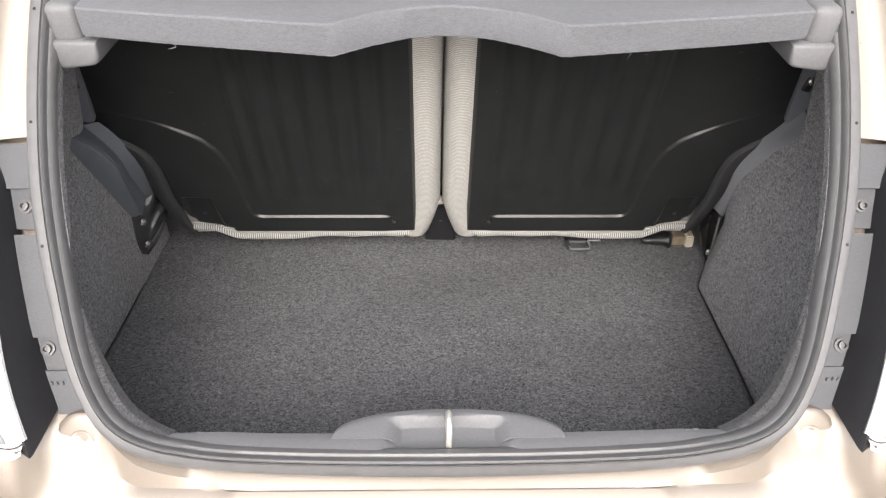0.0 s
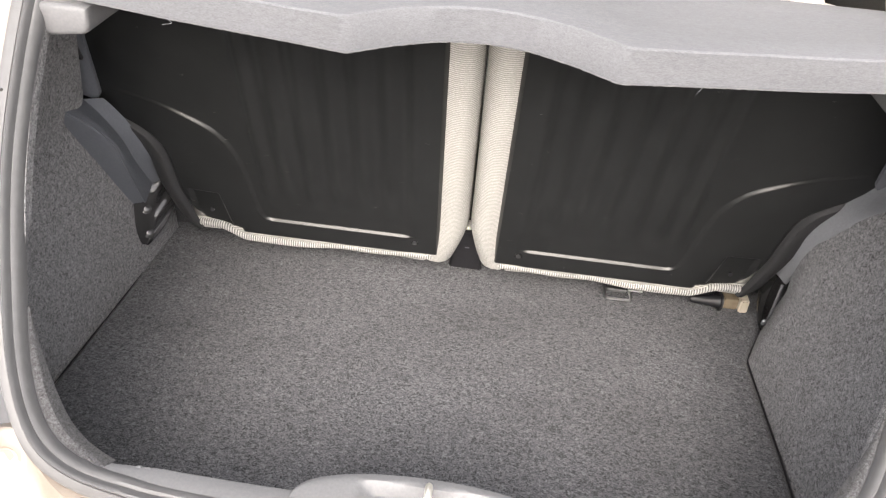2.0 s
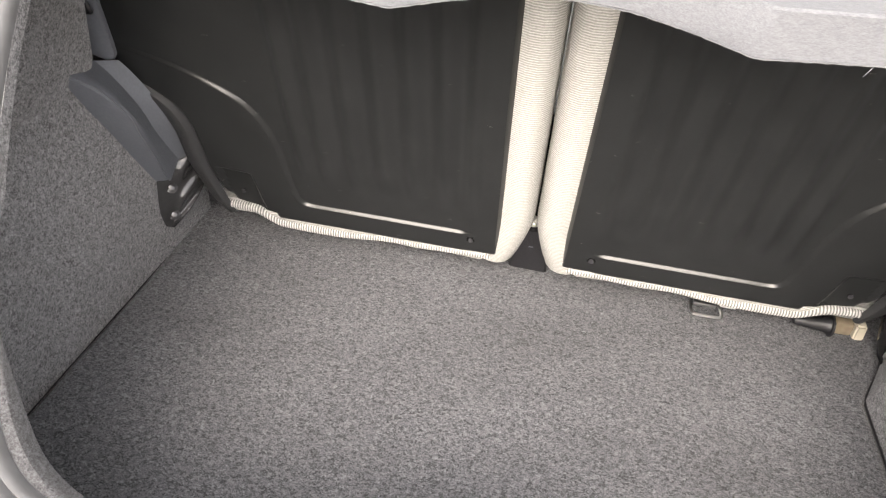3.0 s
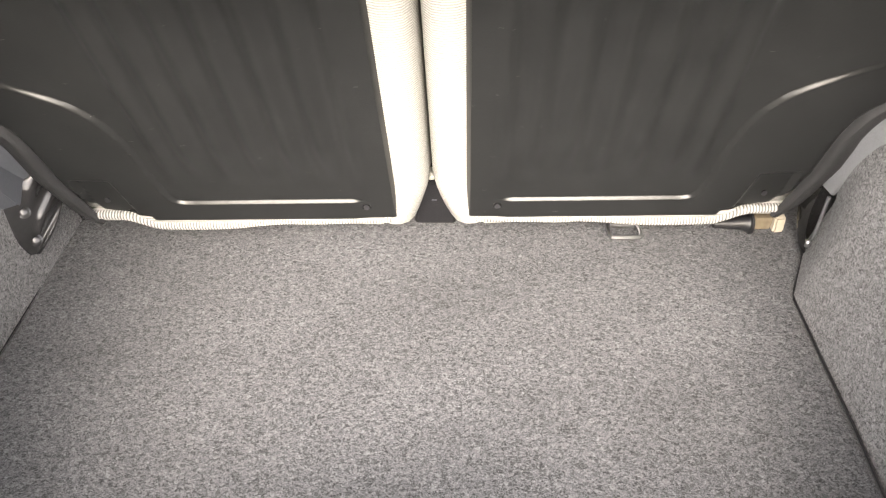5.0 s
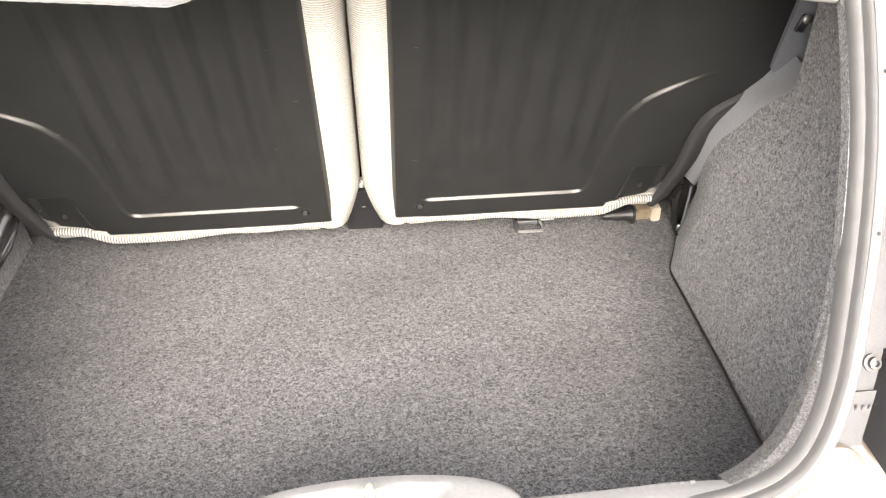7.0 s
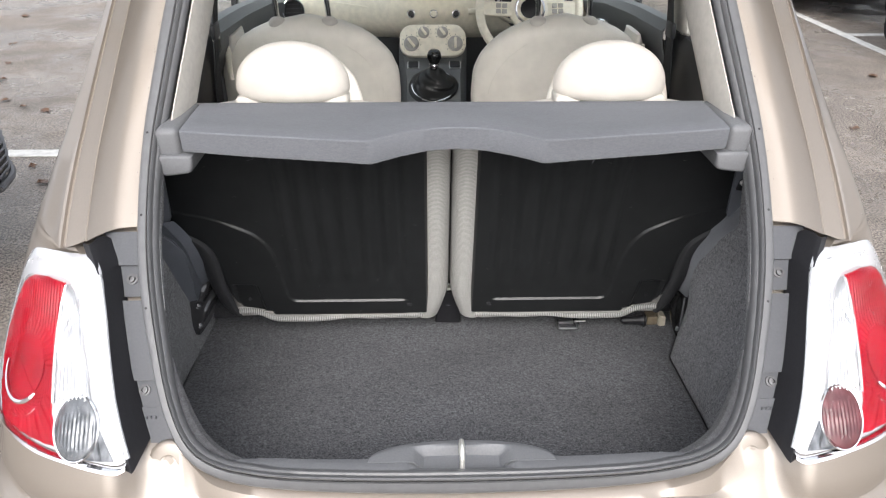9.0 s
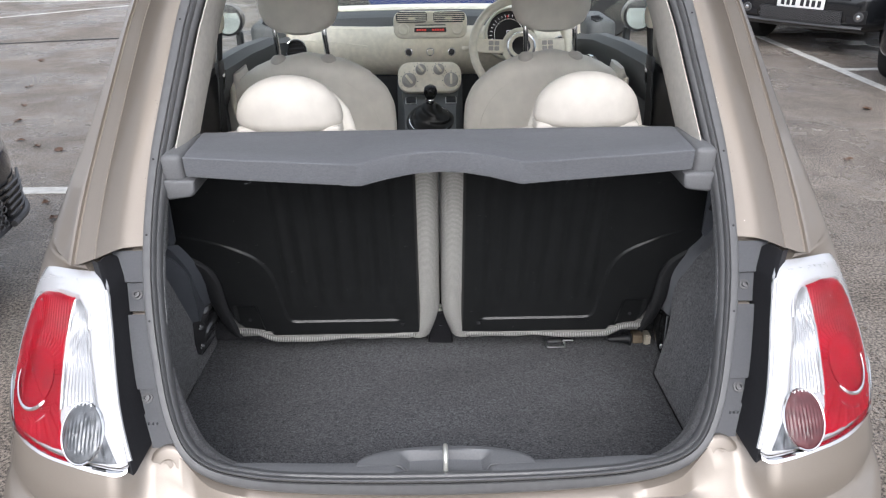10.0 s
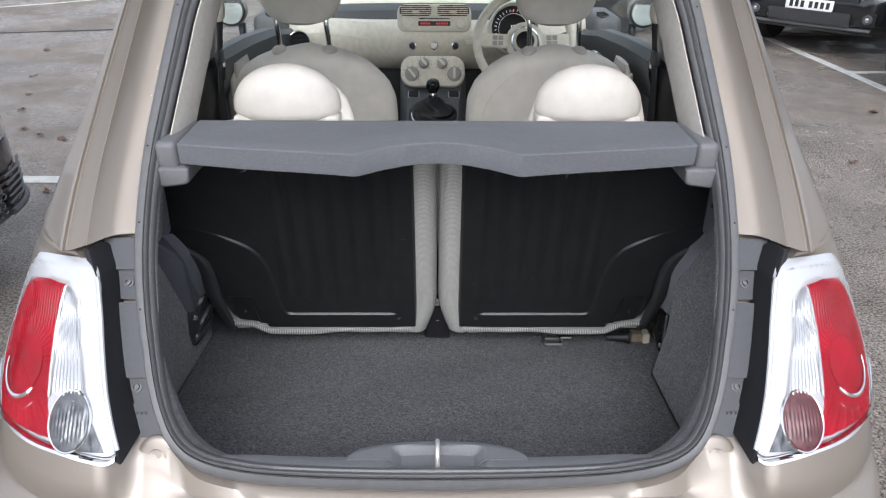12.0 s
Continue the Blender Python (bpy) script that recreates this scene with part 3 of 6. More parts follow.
def build_boot_hardware():
    """Sill cover, arch covers, hinge covers, hooks and the dark wall under the seat."""
    # sill cover with its tongue and the latch loop
    sill = thing("boot_sill_cover", "grey plastic boot sill cover with a raised half-round tongue", "sill trim")
    rows = []
    for x in np.linspace(-0.36, 0.36, 73):
        end = min(max((0.36 - abs(x)) / 0.06, 0), 1)
        lift = 0.012 * (abs(x) / 0.36) ** 4
        dip = 0.012 * min(max((0.085 - abs(x)) / 0.012, 0), 1)
        rows.append([(x, -0.016, 0.735), (x, -0.012, 0.7455 - dip + lift), (x, 0.004, 0.746 - dip + lift), (x, 0.012 + 0.006 * end, 0.741 - dip + lift), (x, 0.013 + 0.009 * end, 0.73), (x, 0.04, 0.66), (x, 0.075, 0.58)])
    part("cover_strip", sheet(rows, thick=0.002), GREY_PLASTIC, sill)
    rows = []
    for u in np.linspace(0, 1, 15):
        row = []
        for a in np.linspace(0, math.pi, 61):
            x, y = 0.152 * math.cos(a), 0.006 + 0.05 * (1 - u) * math.sin(a) ** 0.75
            bowl = 0.016 * min(max((0.078 - abs(x)) / 0.014, 0), 1) * min(max((0.042 - y) / 0.008, 0), 1)
            row.append((x, y, 0.7465 - bowl - 0.0035 * (1 - u) ** 6))
        rows.append(row)
    part("tongue", sheet(rows, thick=0.003), GREY_PLASTIC, sill, "half-round tongue with a scooped bowl")
    for sx in (-1, 1):
        for i in range(16):
            x = sx * (0.168 + i * 0.0105)
            part("grip_rib", box(x - 0.0035, x + 0.0035, 0.0095, 0.0165, 0.738, 0.7424 + 0.012 * (abs(x) / 0.36) ** 4, 0.001, 1), GREY_PLASTIC, sill)
    loop = thing("latch_striker", "pale zinc boot latch loop standing on the sill", "latch")
    part("wire_loop", tube(spline([(0, -0.002, 0.725), (0, -0.001, 0.75), (0, 0.004, 0.763), (0, 0.018, 0.768), (0, 0.032, 0.764), (0, 0.036, 0.752), (0, 0.037, 0.725)], 30), 0.0042, 10), ZINC, loop)
    part("base_plate", plate(rounded(0.05, 0.045, 0.01), pose(0, 0.017, 0.7265), 0.003, 0.001), GREY_PLASTIC, loop)
    for sx in (-0.017, 0.017):
        part("screw", turned([(0.0045, 0), (0.0045, 0.003), (0.002, 0.0036)], pose(sx * 0.5, 0.004, 0.7295), 10), BLACK_PLASTIC, loop)
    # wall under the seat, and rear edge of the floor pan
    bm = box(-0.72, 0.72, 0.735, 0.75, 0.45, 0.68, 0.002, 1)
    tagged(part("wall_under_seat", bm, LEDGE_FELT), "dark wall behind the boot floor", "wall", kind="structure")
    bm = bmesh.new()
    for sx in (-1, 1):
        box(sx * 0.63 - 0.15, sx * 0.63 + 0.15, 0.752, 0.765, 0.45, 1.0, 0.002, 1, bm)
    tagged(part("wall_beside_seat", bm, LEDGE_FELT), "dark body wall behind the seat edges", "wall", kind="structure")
    # wheel arch covers: an upper face towards the seat and a side face towards the felt
    inner = [(-0.61, 0.512, 0.925), (-0.598, 0.52, 0.903), (-0.582, 0.532, 0.864), (-0.578, 0.545, 0.833), (-0.58, 0.565, 0.792), (-0.582, 0.595, 0.741), (-0.584, 0.622, 0.7)]
    ridge = [(-0.596, 0.43, 0.948), (-0.575, 0.46, 0.914), (-0.565, 0.478, 0.884), (-0.561, 0.494, 0.856), (-0.567, 0.51, 0.825), (-0.578, 0.548, 0.757), (-0.594, 0.593, 0.677)]
    low = [(-0.609, 0.44, 0.92), (-0.609, 0.458, 0.887), (-0.609, 0.472, 0.862), (-0.609, 0.49, 0.833), (-0.609, 0.507, 0.802), (-0.609, 0.534, 0.751), (-0.607, 0.567, 0.69)]
    left = [spline(c, 28) for c in (inner, ridge, low)]
    inner = [(0.615, 0.52, 0.95), (0.607, 0.526, 0.926), (0.597, 0.53, 0.905), (0.579, 0.54, 0.878), (0.564, 0.555, 0.842), (0.556, 0.575, 0.799), (0.557, 0.6, 0.745), (0.565, 0.627, 0.67)]
    ridge = [(0.6, 0.45, 0.955), (0.592, 0.46, 0.932), (0.585, 0.485, 0.903), (0.577, 0.512, 0.867), (0.569, 0.53, 0.837), (0.566, 0.548, 0.804), (0.567, 0.57, 0.761), (0.576, 0.622, 0.66)]
    low = [(0.61, 0.445, 0.93), (0.602, 0.462, 0.912), (0.593, 0.488, 0.888), (0.583, 0.516, 0.856), (0.575, 0.534, 0.828), (0.572, 0.552, 0.796), (0.573, 0.574, 0.755), (0.581, 0.624, 0.656)]
    right = [spline(c, 28) for c in (inner, ridge, low)]
    # one plastic on both sides; the right cover's paler colour carries its extra light
    for cols, stuff in ((left, SLATE_PLASTIC), (right, LIT_ARCH_PLASTIC)):
        rows = []
        for a, b, c in zip(*cols):
            d = a + np.array((-0.004 if a[0] > 0 else 0.018, 0.026, -0.008))
            rows.append([d, a * 0.97 + d * 0.03, a, a * 0.8 + b * 0.2, a * 0.4 + b * 0.6, a * 0.1 + b * 0.9, b * 0.92 + (a + c) * 0.04, c * 0.1 + b * 0.9, c * 0.6 + b * 0.4, c])
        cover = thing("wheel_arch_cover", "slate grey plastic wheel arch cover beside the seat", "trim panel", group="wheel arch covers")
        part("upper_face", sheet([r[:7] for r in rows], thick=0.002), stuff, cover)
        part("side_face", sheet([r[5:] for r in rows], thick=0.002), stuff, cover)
    # latch flaps above the arches
    for sx in (-1, 1):
        flap = thing("seat_latch_cover", "dark grey plastic latch cover with a bright screw", "latch cover", group="seat latch covers")
        out = [(0.564, 0.49, 1.1), (0.58, 0.502, 1.05), (0.5935, 0.535, 0.935), (0.595, 0.538, 0.924), (0.6, 0.538, 0.916), (0.606, 0.534, 0.916), (0.62, 0.522, 0.93), (0.63, 0.505, 0.98), (0.615, 0.48, 1.1)]
        rows = [[(sx * x, y + d, z) for x, y, z in out] for d in (0.0, 0.007)]
        part("flap", caps(sheet(rows, closed=True)), SLATE_PLASTIC, flap)
        part("slot", moved(box(-0.007, 0.007, -0.003, 0.003, -0.012, 0.012, 0.002, 1), pose(sx * 0.596, 0.505, 1.005, 0, sx * 15)), BLACK_PLASTIC, flap)
        part("screw", turned([(0.006, 0), (0.006, 0.004), (0.003, 0.006)], pose(sx * 0.5965, 0.5015, 1.013, 90), 12), STEEL, flap)
    # pressed hinge bracket on one side, bare hinge blade on the other
    hinge = thing("seat_hinge_bracket", "glossy black pressed steel seat hinge bracket with two bolts", "hinge")
    lft = spline([(-0.604, 0.575, 0.712), (-0.605, 0.563, 0.672), (-0.604, 0.558, 0.636), (-0.602, 0.566, 0.606), (-0.6, 0.574, 0.597)], 40)
    rgt = spline([(-0.566, 0.636, 0.716), (-0.558, 0.656, 0.69), (-0.562, 0.652, 0.652), (-0.58, 0.612, 0.61), (-0.595, 0.58, 0.592)], 40)
    out = Vector((0.55, -0.65, 0.52))
    rows = []
    for i, (p, q) in enumerate(zip(lft, rgt)):
        u = i / 39
        row = []
        for v in np.linspace(0, 1, 24):
            c = Vector(p) * (1 - v) + Vector(q) * v
            rib = step(0.34, 0.55, v) * (0.5 + 0.5 * math.sin(2 * math.pi * (3.0 * u + 1.1 * v + 0.1))) * step(1.0, 0.8, u)
            rim = max(0, 1 - min(v, 1 - v) / 0.07) ** 2 + max(0, 1 - min(u, 1 - u) / 0.05) ** 2
            row.append(c + out * (0.009 * rib - 0.004 * rim))
        rows.append(row)
    part("pressed_plate", sheet(rows, thick=0.003), BRACKET_STEEL, hinge)
    for i, v in ((12, 0.3), (26, 0.34)):
        c = Vector(lft[i]) * (1 - v) + Vector(rgt[i]) * v
        m = Matrix.Translation(c) @ out.to_track_quat("Z", "Y").to_matrix().to_4x4()
        part("bolt", turned([(0.0095, 0.0), (0.0095, 0.0018), (0.0065, 0.0025), (0.0062, 0.007), (0.004, 0.0078)], m, 12), BRACKET_STEEL, hinge)
    blade = thing("folding_bracket", "tapering dark steel seat hinge beside the felt", "hinge")
    rows = []
    for u in np.linspace(0, 1, 24):
        z = 0.55 + 0.115 * u
        w = 0.002 + 0.008 * u ** 0.7
        x, y = 0.568 - 0.012 * math.sin(u * 2.6), 0.604 + 0.024 * u
        rows.append([(x - w, y + 0.012, z), (x - w * 0.5, y + 0.004, z), (x, y - 0.002, z), (x + w * 0.5, y + 0.004, z), (x + w * 0.6, y + 0.02, z), (x - w, y + 0.022, z)])
    part("blade", caps(sheet(rows, closed=True)), GLOSS_BLACK, blade)
    part("edge_strip", tube([(0.571, 0.608, 0.566), (0.572, 0.612, 0.61), (0.574, 0.62, 0.655)], 0.0026, 8), GREY_PLASTIC, blade)
    part("clip", box(0.556, 0.563, 0.594, 0.6, 0.575, 0.588, 0.002, 1), STEEL, blade)
    # black bracket and bolt between the seatbacks
    br = thing("seat_centre_bracket", "black steel bracket with a zinc bolt between the seatbacks", "bracket")
    rows = [[(-w, y, z), (-w + 0.004, y - 0.004, z), (w - 0.004, y - 0.004, z), (w, y, z), (w, y + 0.03, z), (-w, y + 0.03, z)] for w, y, z in ((0.034, 0.7, 0.53), (0.031, 0.697, 0.56), (0.024, 0.688, 0.6), (0.022, 0.676, 0.635), (0.021, 0.672, 0.646), (0.019, 0.678, 0.65))]
    part("bracket_body", caps(sheet(rows, closed=True)), BLACK_PLASTIC, br)
    part("bolt_head", turned([(0.0105, 0), (0.0105, 0.003), (0.0075, 0.0035), (0.0075, 0.011), (0.005, 0.013)], pose(-0.002, 0.684, 0.6505), 12), ZINC, br)
    for i in range(3):
        part("raised_bar", box(-0.004, 0.004, 0.682, 0.687, 0.6 + i * 0.006, 0.602 + i * 0.006, 0.0005, 1), SLATE_PLASTIC, br)
    # luggage ring, tool handle and foam block under the seat edge
    ring = thing("luggage_ring", "dark steel luggage tie-down ring on the carpet", "tie-down ring")
    z = floor_z(0.65) + 0.006
    part("wire_ring", tube(spline([(0.279, 0.678, z), (0.277, 0.66, z + 0.003), (0.279, 0.646, z + 0.004), (0.286, 0.643, z + 0.004), (0.318, 0.643, z + 0.004), (0.325, 0.646, z + 0.004), (0.327, 0.66, z + 0.003), (0.325, 0.678, z)], 40), 0.0028, 8), STEEL, ring)
    part("ring_plate", box(0.283, 0.321, 0.672, 0.684, z - 0.004, z + 0.004, 0.002), STEEL, ring)
    part("hinge_rod", tube([(0.325, 0.676, z + 0.003), (0.352, 0.676, z + 0.003)], 0.0026, 8), STEEL, ring)
    tool = thing("tool_handle", "black conical tool handle with a flanged end under the seat", "tool")
    z = floor_z(0.66) + 0.019
    part("handle", turned([(0.0055, 0), (0.0075, 0.003), (0.009, 0.02), (0.011, 0.045), (0.0145, 0.055)], pose(0.44, 0.664, z, 0, 90, 0), 20), BLACK_PLASTIC, tool)
    part("flange", turned([(0.0145, 0), (0.018, 0.001), (0.018, 0.0045), (0.013, 0.007)], pose(0.495, 0.664, z, 0, 90, 0), 24), BLACK_PLASTIC, tool, "flanged ring end")
    foam = thing("foam_block", "soiled tan and cream foam block under the seat", "foam block")
    part("soiled_foam", box(0.508, 0.537, 0.668, 0.7, floor_z(0.67) - 0.002, floor_z(0.67) + 0.026, 0.005), TAN_FOAM, foam)
    rows = [[(0.537 + dx, 0.657, floor_z(0.66) - 0.003), (0.555 + dx, 0.66, floor_z(0.66) - 0.002), (0.557 + dx, 0.67, floor_z(0.66) + 0.024), (0.539 + dx, 0.667, floor_z(0.66) + 0.025)] for dx in (0.0,)]
    bm = caps(sheet([[(x, y + d, z) for x, y, z in rows[0]] for d in (0.0, 0.03)], closed=True))
    bmesh.ops.bevel(bm, geom=bm.edges, offset=0.003, segments=2, affect="EDGES")
    part("clean_foam", bm, CREAM_FOAM, foam)


build_boot_hardware()

# ---- rear seat ----
def seat_y(z):
    return 0.615 - 0.266 * (z - 0.664)


def seat_outer(z):
    """The black panel's half width at height z."""
    return float(np.interp(z, [0.6, 0.632, 0.64, 0.68, 0.717, 0.76, 0.8, 0.825, 0.845, 0.86, 0.875, 0.89, 1.0, 1.1, 1.13], [0.428, 0.432, 0.505, 0.519, 0.528, 0.529, 0.531, 0.536, 0.549, 0.567, 0.59, 0.615, 0.603, 0.578, 0.57]))


FRAME_EDGE = np.vstack([[(0.0, 0.664)], spline([(0.33, 0.664), (0.362, 0.6645), (0.374, 0.67), (0.381, 0.685), (0.386, 0.72), (0.392, 0.785), (0.404, 0.833), (0.43, 0.871), (0.47, 0.896), (0.517, 0.917), (0.57, 0.933)], 36), [(0.7, 0.965)]])


def edge_distance(x, z):
    """Signed distance from the raised frame's edge, positive in the fluted middle."""
    a, ab = FRAME_EDGE[:-1], np.diff(FRAME_EDGE, axis=0)
    ap = np.array((x, z)) - a
    t = np.clip((ap * ab).sum(1) / (ab * ab).sum(1), 0, 1)
    d = ap - t[:, None] * ab
    dd = (d * d).sum(1)
    k = int(dd.argmin())
    return math.copysign(math.sqrt(dd[k]), z - float(np.interp(x, FRAME_EDGE[:, 0], FRAME_EDGE[:, 1])))


def emboss(x, z):
    """Relief of the pressed panel, metres towards the boot: a proud frame at the foot and outer corner, a fluted middle."""
    low = 1 - step(-0.0036, 0.0036, edge_distance(x, z))
    frame_here = step(0.09, 0.118, x) if x < 0.2 else 1.0
    h = 0.0056 * low * frame_here + 0.0035 * (1 - frame_here)
    h *= 1 - 0.7 * step(0.44, 0.54, x)
    if 0.08 < x < 0.375:
        h += 0.0042 * (1 + math.sin((x - 0.08) / 0.295 * math.pi * 13)) * step(0.7, 0.79, z) * step(0.08, 0.11, x) * (1 - step(0.352, 0.375, x))
    h += 0.007 * math.exp(-(((x - 0.1) % 0.058 - 0.029) / 0.012) ** 2) * math.exp(-((z - 1.1) / 0.011) ** 2) * step(0.1, 0.12, x) * (1 - step(0.36, 0.38, x))
    pocket = step(0.436, 0.446, x - 0.12 * (z - 0.62)) * (1 - step(0.502, 0.51, x)) * (1 - step(0.715, 0.722, z))
    h -= 0.009 * pocket
    hole = math.hypot(x - 0.096, z - 0.65)
    if hole < 0.005:
        h -= 0.006
    return h


def build_seatback(side):
    s = thing("rear_seatback", "folding rear seatback with black pressed panel and pale fabric", "car seat", group="rear seatbacks")
    rows = []
    zs = np.r_[np.linspace(0.612, 0.655, 22), np.linspace(0.656, 0.672, 28), np.linspace(0.674, 0.73, 30), np.linspace(0.733, 0.95, 110), np.linspace(0.955, 1.125, 40)]
    for z in zs:
        xo, xi = seat_outer(z), 0.05
        row = []
        for u in np.linspace(0, 1, 150):
            x = xi + (xo - xi) * u
            drop = 0.012 * (max(0, 1 - (x - xi) / 0.008) ** 2 + max(0, 1 - (xo - x) / 0.012) ** 2 + max(0, 1 - (z - 0.612) / 0.01) ** 2)
            row.append((side * x, seat_y(z) - emboss(x, z) + drop, z))
        rows.append(row)
    part("back_panel", sheet(rows), PANEL, s, "black pressed panel with scratches")
    part("drain_hole", turned([(0.0042, 0), (0.0042, 0.002)], pose(side * 0.096, seat_y(0.65) - 0.0045, 0.65, 80), 12), BLACK_PLASTIC, s)
    part("drain_hole", turned([(0.0042, 0), (0.0042, 0.002)], pose(side * 0.475, seat_y(0.67) + 0.0005, 0.67, 80), 12), BLACK_PLASTIC, s)
    # dark bolster edging, rolled back from the panel's outer edge
    curve = spline([(0.508, 0.612), (0.519, 0.65), (0.529, 0.717), (0.53, 0.76), (0.532, 0.8), (0.547, 0.842), (0.577, 0.869), (0.6, 0.882), (0.625, 0.889)], 50)
    way = np.gradient(curve, axis=0)
    way /= np.linalg.norm(way, axis=1)[:, None]
    rows = []
    for i, (p, q) in enumerate(zip(curve, way)):
        k = float(np.interp(i, [0, 6, 14, 34, 49], [0.35, 0.75, 1, 1, 0.7]))
        row = []
        for d, back in ((-0.006, 0.004), (-0.004, -0.004), (0.0, -0.008), (0.004, -0.0085), (0.014, -0.006), (0.024, 0.0), (0.032, 0.01), (0.036, 0.025), (0.034, 0.05)):
            x, z = p[0] + q[1] * d * k, p[1] - q[0] * d * k
            row.append((side * x, seat_y(z) + back * k, z))
        rows.append(row)
    part("edging", sheet(rows, thick=0.002), SLATE_FABRIC, s, "dark grey fabric edging")
    # cushion: rounded fabric body wrapped round the panel
    rows = []
    for z in np.r_[np.linspace(0.588, 0.66, 28), np.linspace(0.67, 1.15, 50)]:
        y0 = seat_y(z)
        pull = (1 - min((z - 0.588) / 0.012, 1)) ** 2
        xi = 0.0012
        if z < 0.69:
            xi += 0.022 * ((0.69 - z) / 0.09) ** 1.3
        xo = 0.541 - 0.2 * max(0, z - 0.64) if z < 0.7 else seat_outer(z) - 0.004
        d = 0.13
        sec = [(xi, y0 + d), (xi, y0 + 0.06), (xi + 0.001, y0 + 0.035), (xi + 0.005, y0 + 0.016), (xi + 0.014, y0 + 0.003), (xi + 0.026, y0 - 0.002), (xi + 0.04, y0 - 0.0005), (xi + 0.05, y0 + 0.005)]
        sec += [(xi + 0.055 + (xo - xi - 0.075) * u, y0 + 0.017 - 0.017 * (1 - step(0.612, 0.63, z))) for u in np.linspace(0, 1, 26)]
        sec += [(xo - 0.006, y0 + 0.022), (xo, y0 + 0.04), (xo - 0.02, y0 + d)]
        row = []
        for x, y in sec:
            lift = 0.014 * step(0.415, 0.47, x) * step(0.64, 0.6, z) if z < 0.64 else 0.0
            row.append((side * x, y + 0.018 * pull, z + lift + 0.0012 * math.sin(x * 60) * (z < 0.62)))
        rows.append(row)
    part("upholstery", caps(sheet(rows, closed=True)), FABRIC, s, "pale grey ribbed fabric")
    # rolled hem along the foot, sagging towards the outer side
    rows = []
    for x in np.linspace(0.052, 0.515, 90):
        rise = 0.02 * step(0.42, 0.47, x)
        sag = 0.008 * math.exp(-((x - 0.36) / 0.09) ** 2) + 0.0012 * math.sin(x * 47)
        z0 = 0.6065 + rise - sag
        r = 0.0042 * (1 + 0.8 * math.exp(-((x - 0.37) / 0.1) ** 2)) * step(0.05, 0.075, x) + 0.002
        y0 = seat_y(z0) + 0.004
        rows.append([(side * x, y0 - r * 1.1 * math.sin(a), z0 + r * math.cos(a)) for a in np.linspace(-0.3, math.pi + 0.5, 12)])
    part("hem", sheet(rows, thick=0.002), HEM, s, "ribbed fabric hem under the panel")
    return s


for side in (-1, 1):
    build_seatback(side)


# ---- parcel shelf ----
def shelf_edge(x):
    ax = abs(x)
    y = float(np.interp(ax, [0, 0.03, 0.06, 0.1, 0.125, 0.144, 0.151, 0.2, 0.35, 0.472], [0.336, 0.334, 0.327, 0.311, 0.299, 0.2895, 0.2885, 0.293, 0.312, 0.334]))
    zb = float(np.interp(ax, [0, 0.05, 0.1, 0.147, 0.2, 0.35, 0.472], [1.153, 1.152, 1.149, 1.1445, 1.147, 1.15, 1.152]))
    zt = float(np.interp(ax, [0, 0.1, 0.15, 0.3, 0.472], [1.195, 1.193, 1.188, 1.1905, 1.191]))
    return y, zb, zt


def build_shelf():
    s = thing("parcel_shelf", "grey felt parcel shelf with an arched rear edge", "parcel shelf")
    rows = []
    for x in np.linspace(-0.472, 0.472, 161):
        y, zb, zt = shelf_edge(x)
        bx = x * (0.4765 / 0.472)
        # a shallow tray behind a raised border that widens round the arch
        border = 0.04 + 0.045 * (1 - step(0.13, 0.24, abs(x)))
        sink = 0.004 * step(0.472, 0.44, abs(x))
        rows.append([(x, y + 0.03, zb + 0.012), (x, y + 0.005, zb), (x, y + 0.0005, zb + 0.002), (x, y - 0.0005, zb + 0.008), (x, y - 0.003, zt - 0.0025), (x, y - 0.0015, zt - 0.0003), (x, y + 0.003, zt), (x, y + border, zt + 0.0015), (x, y + border + 0.012, zt + 0.001 - sink), (bx, 0.46, 1.1905 - sink * 0.3), (bx, 0.487, 1.1905), (bx, 0.495, 1.186), (bx, 0.49, 1.17), (bx, 0.42, 1.17)])
    part("shelf_board", caps(sheet(rows, closed=True)), SHELF, s)
    lip = [(x, shelf_edge(x)[0] + 0.003, shelf_edge(x)[1] + 0.0005 + 0.0002 * math.sin(x * 900) * math.sin(x * 131)) for x in np.linspace(-0.47, 0.47, 241)]
    part("lower_lip", tube(lip, [0.0013 + 0.0002 * math.sin(i * 1.7) for i in range(241)], 6), FELT_LIP, s, "frayed lighter lower edge")
    rng = random.Random(8)
    for x in (-0.352, 0.235):
        y, zb, zt = shelf_edge(x)
        ln = rng.uniform(0.005, 0.01)
        part("loose_thread", tube(spline([(x, y + 0.002, zb), (x + rng.uniform(-0.004, 0.004), y, zb - ln * 0.5), (x + rng.uniform(-0.01, 0.01), y + 0.001, zb - ln)], 8), 0.0003, 4), FELT_LIP, s)
    for side in (-1, 1):
        bm = box(0.4785, 0.521, 0.343, 0.5, 1.135, 1.19, 0.012, 4)
        shoe = plate([(0.476, 1.144), (0.459, 1.143), (0.461, 1.122), (0.464, 1.114), (0.471, 1.11), (0.51, 1.105), (0.519, 1.109), (0.524, 1.12), (0.525, 1.144)], pose(0, 0.47, 0, 90), 0.136, 0.006, 3)
        bm = joined(bm, shoe)
        if side < 0:
            bmesh.ops.scale(bm, vec=(-1, 1, 1), verts=bm.verts)
        part("end_bracket", bm, GREY_PLASTIC, s, "grey plastic end bracket")
    return s


build_shelf()


# ---- tail lamps and their recesses ----
def on_skin(side, x, z, off):
    return (side * x, skin(x, z) - off, z)


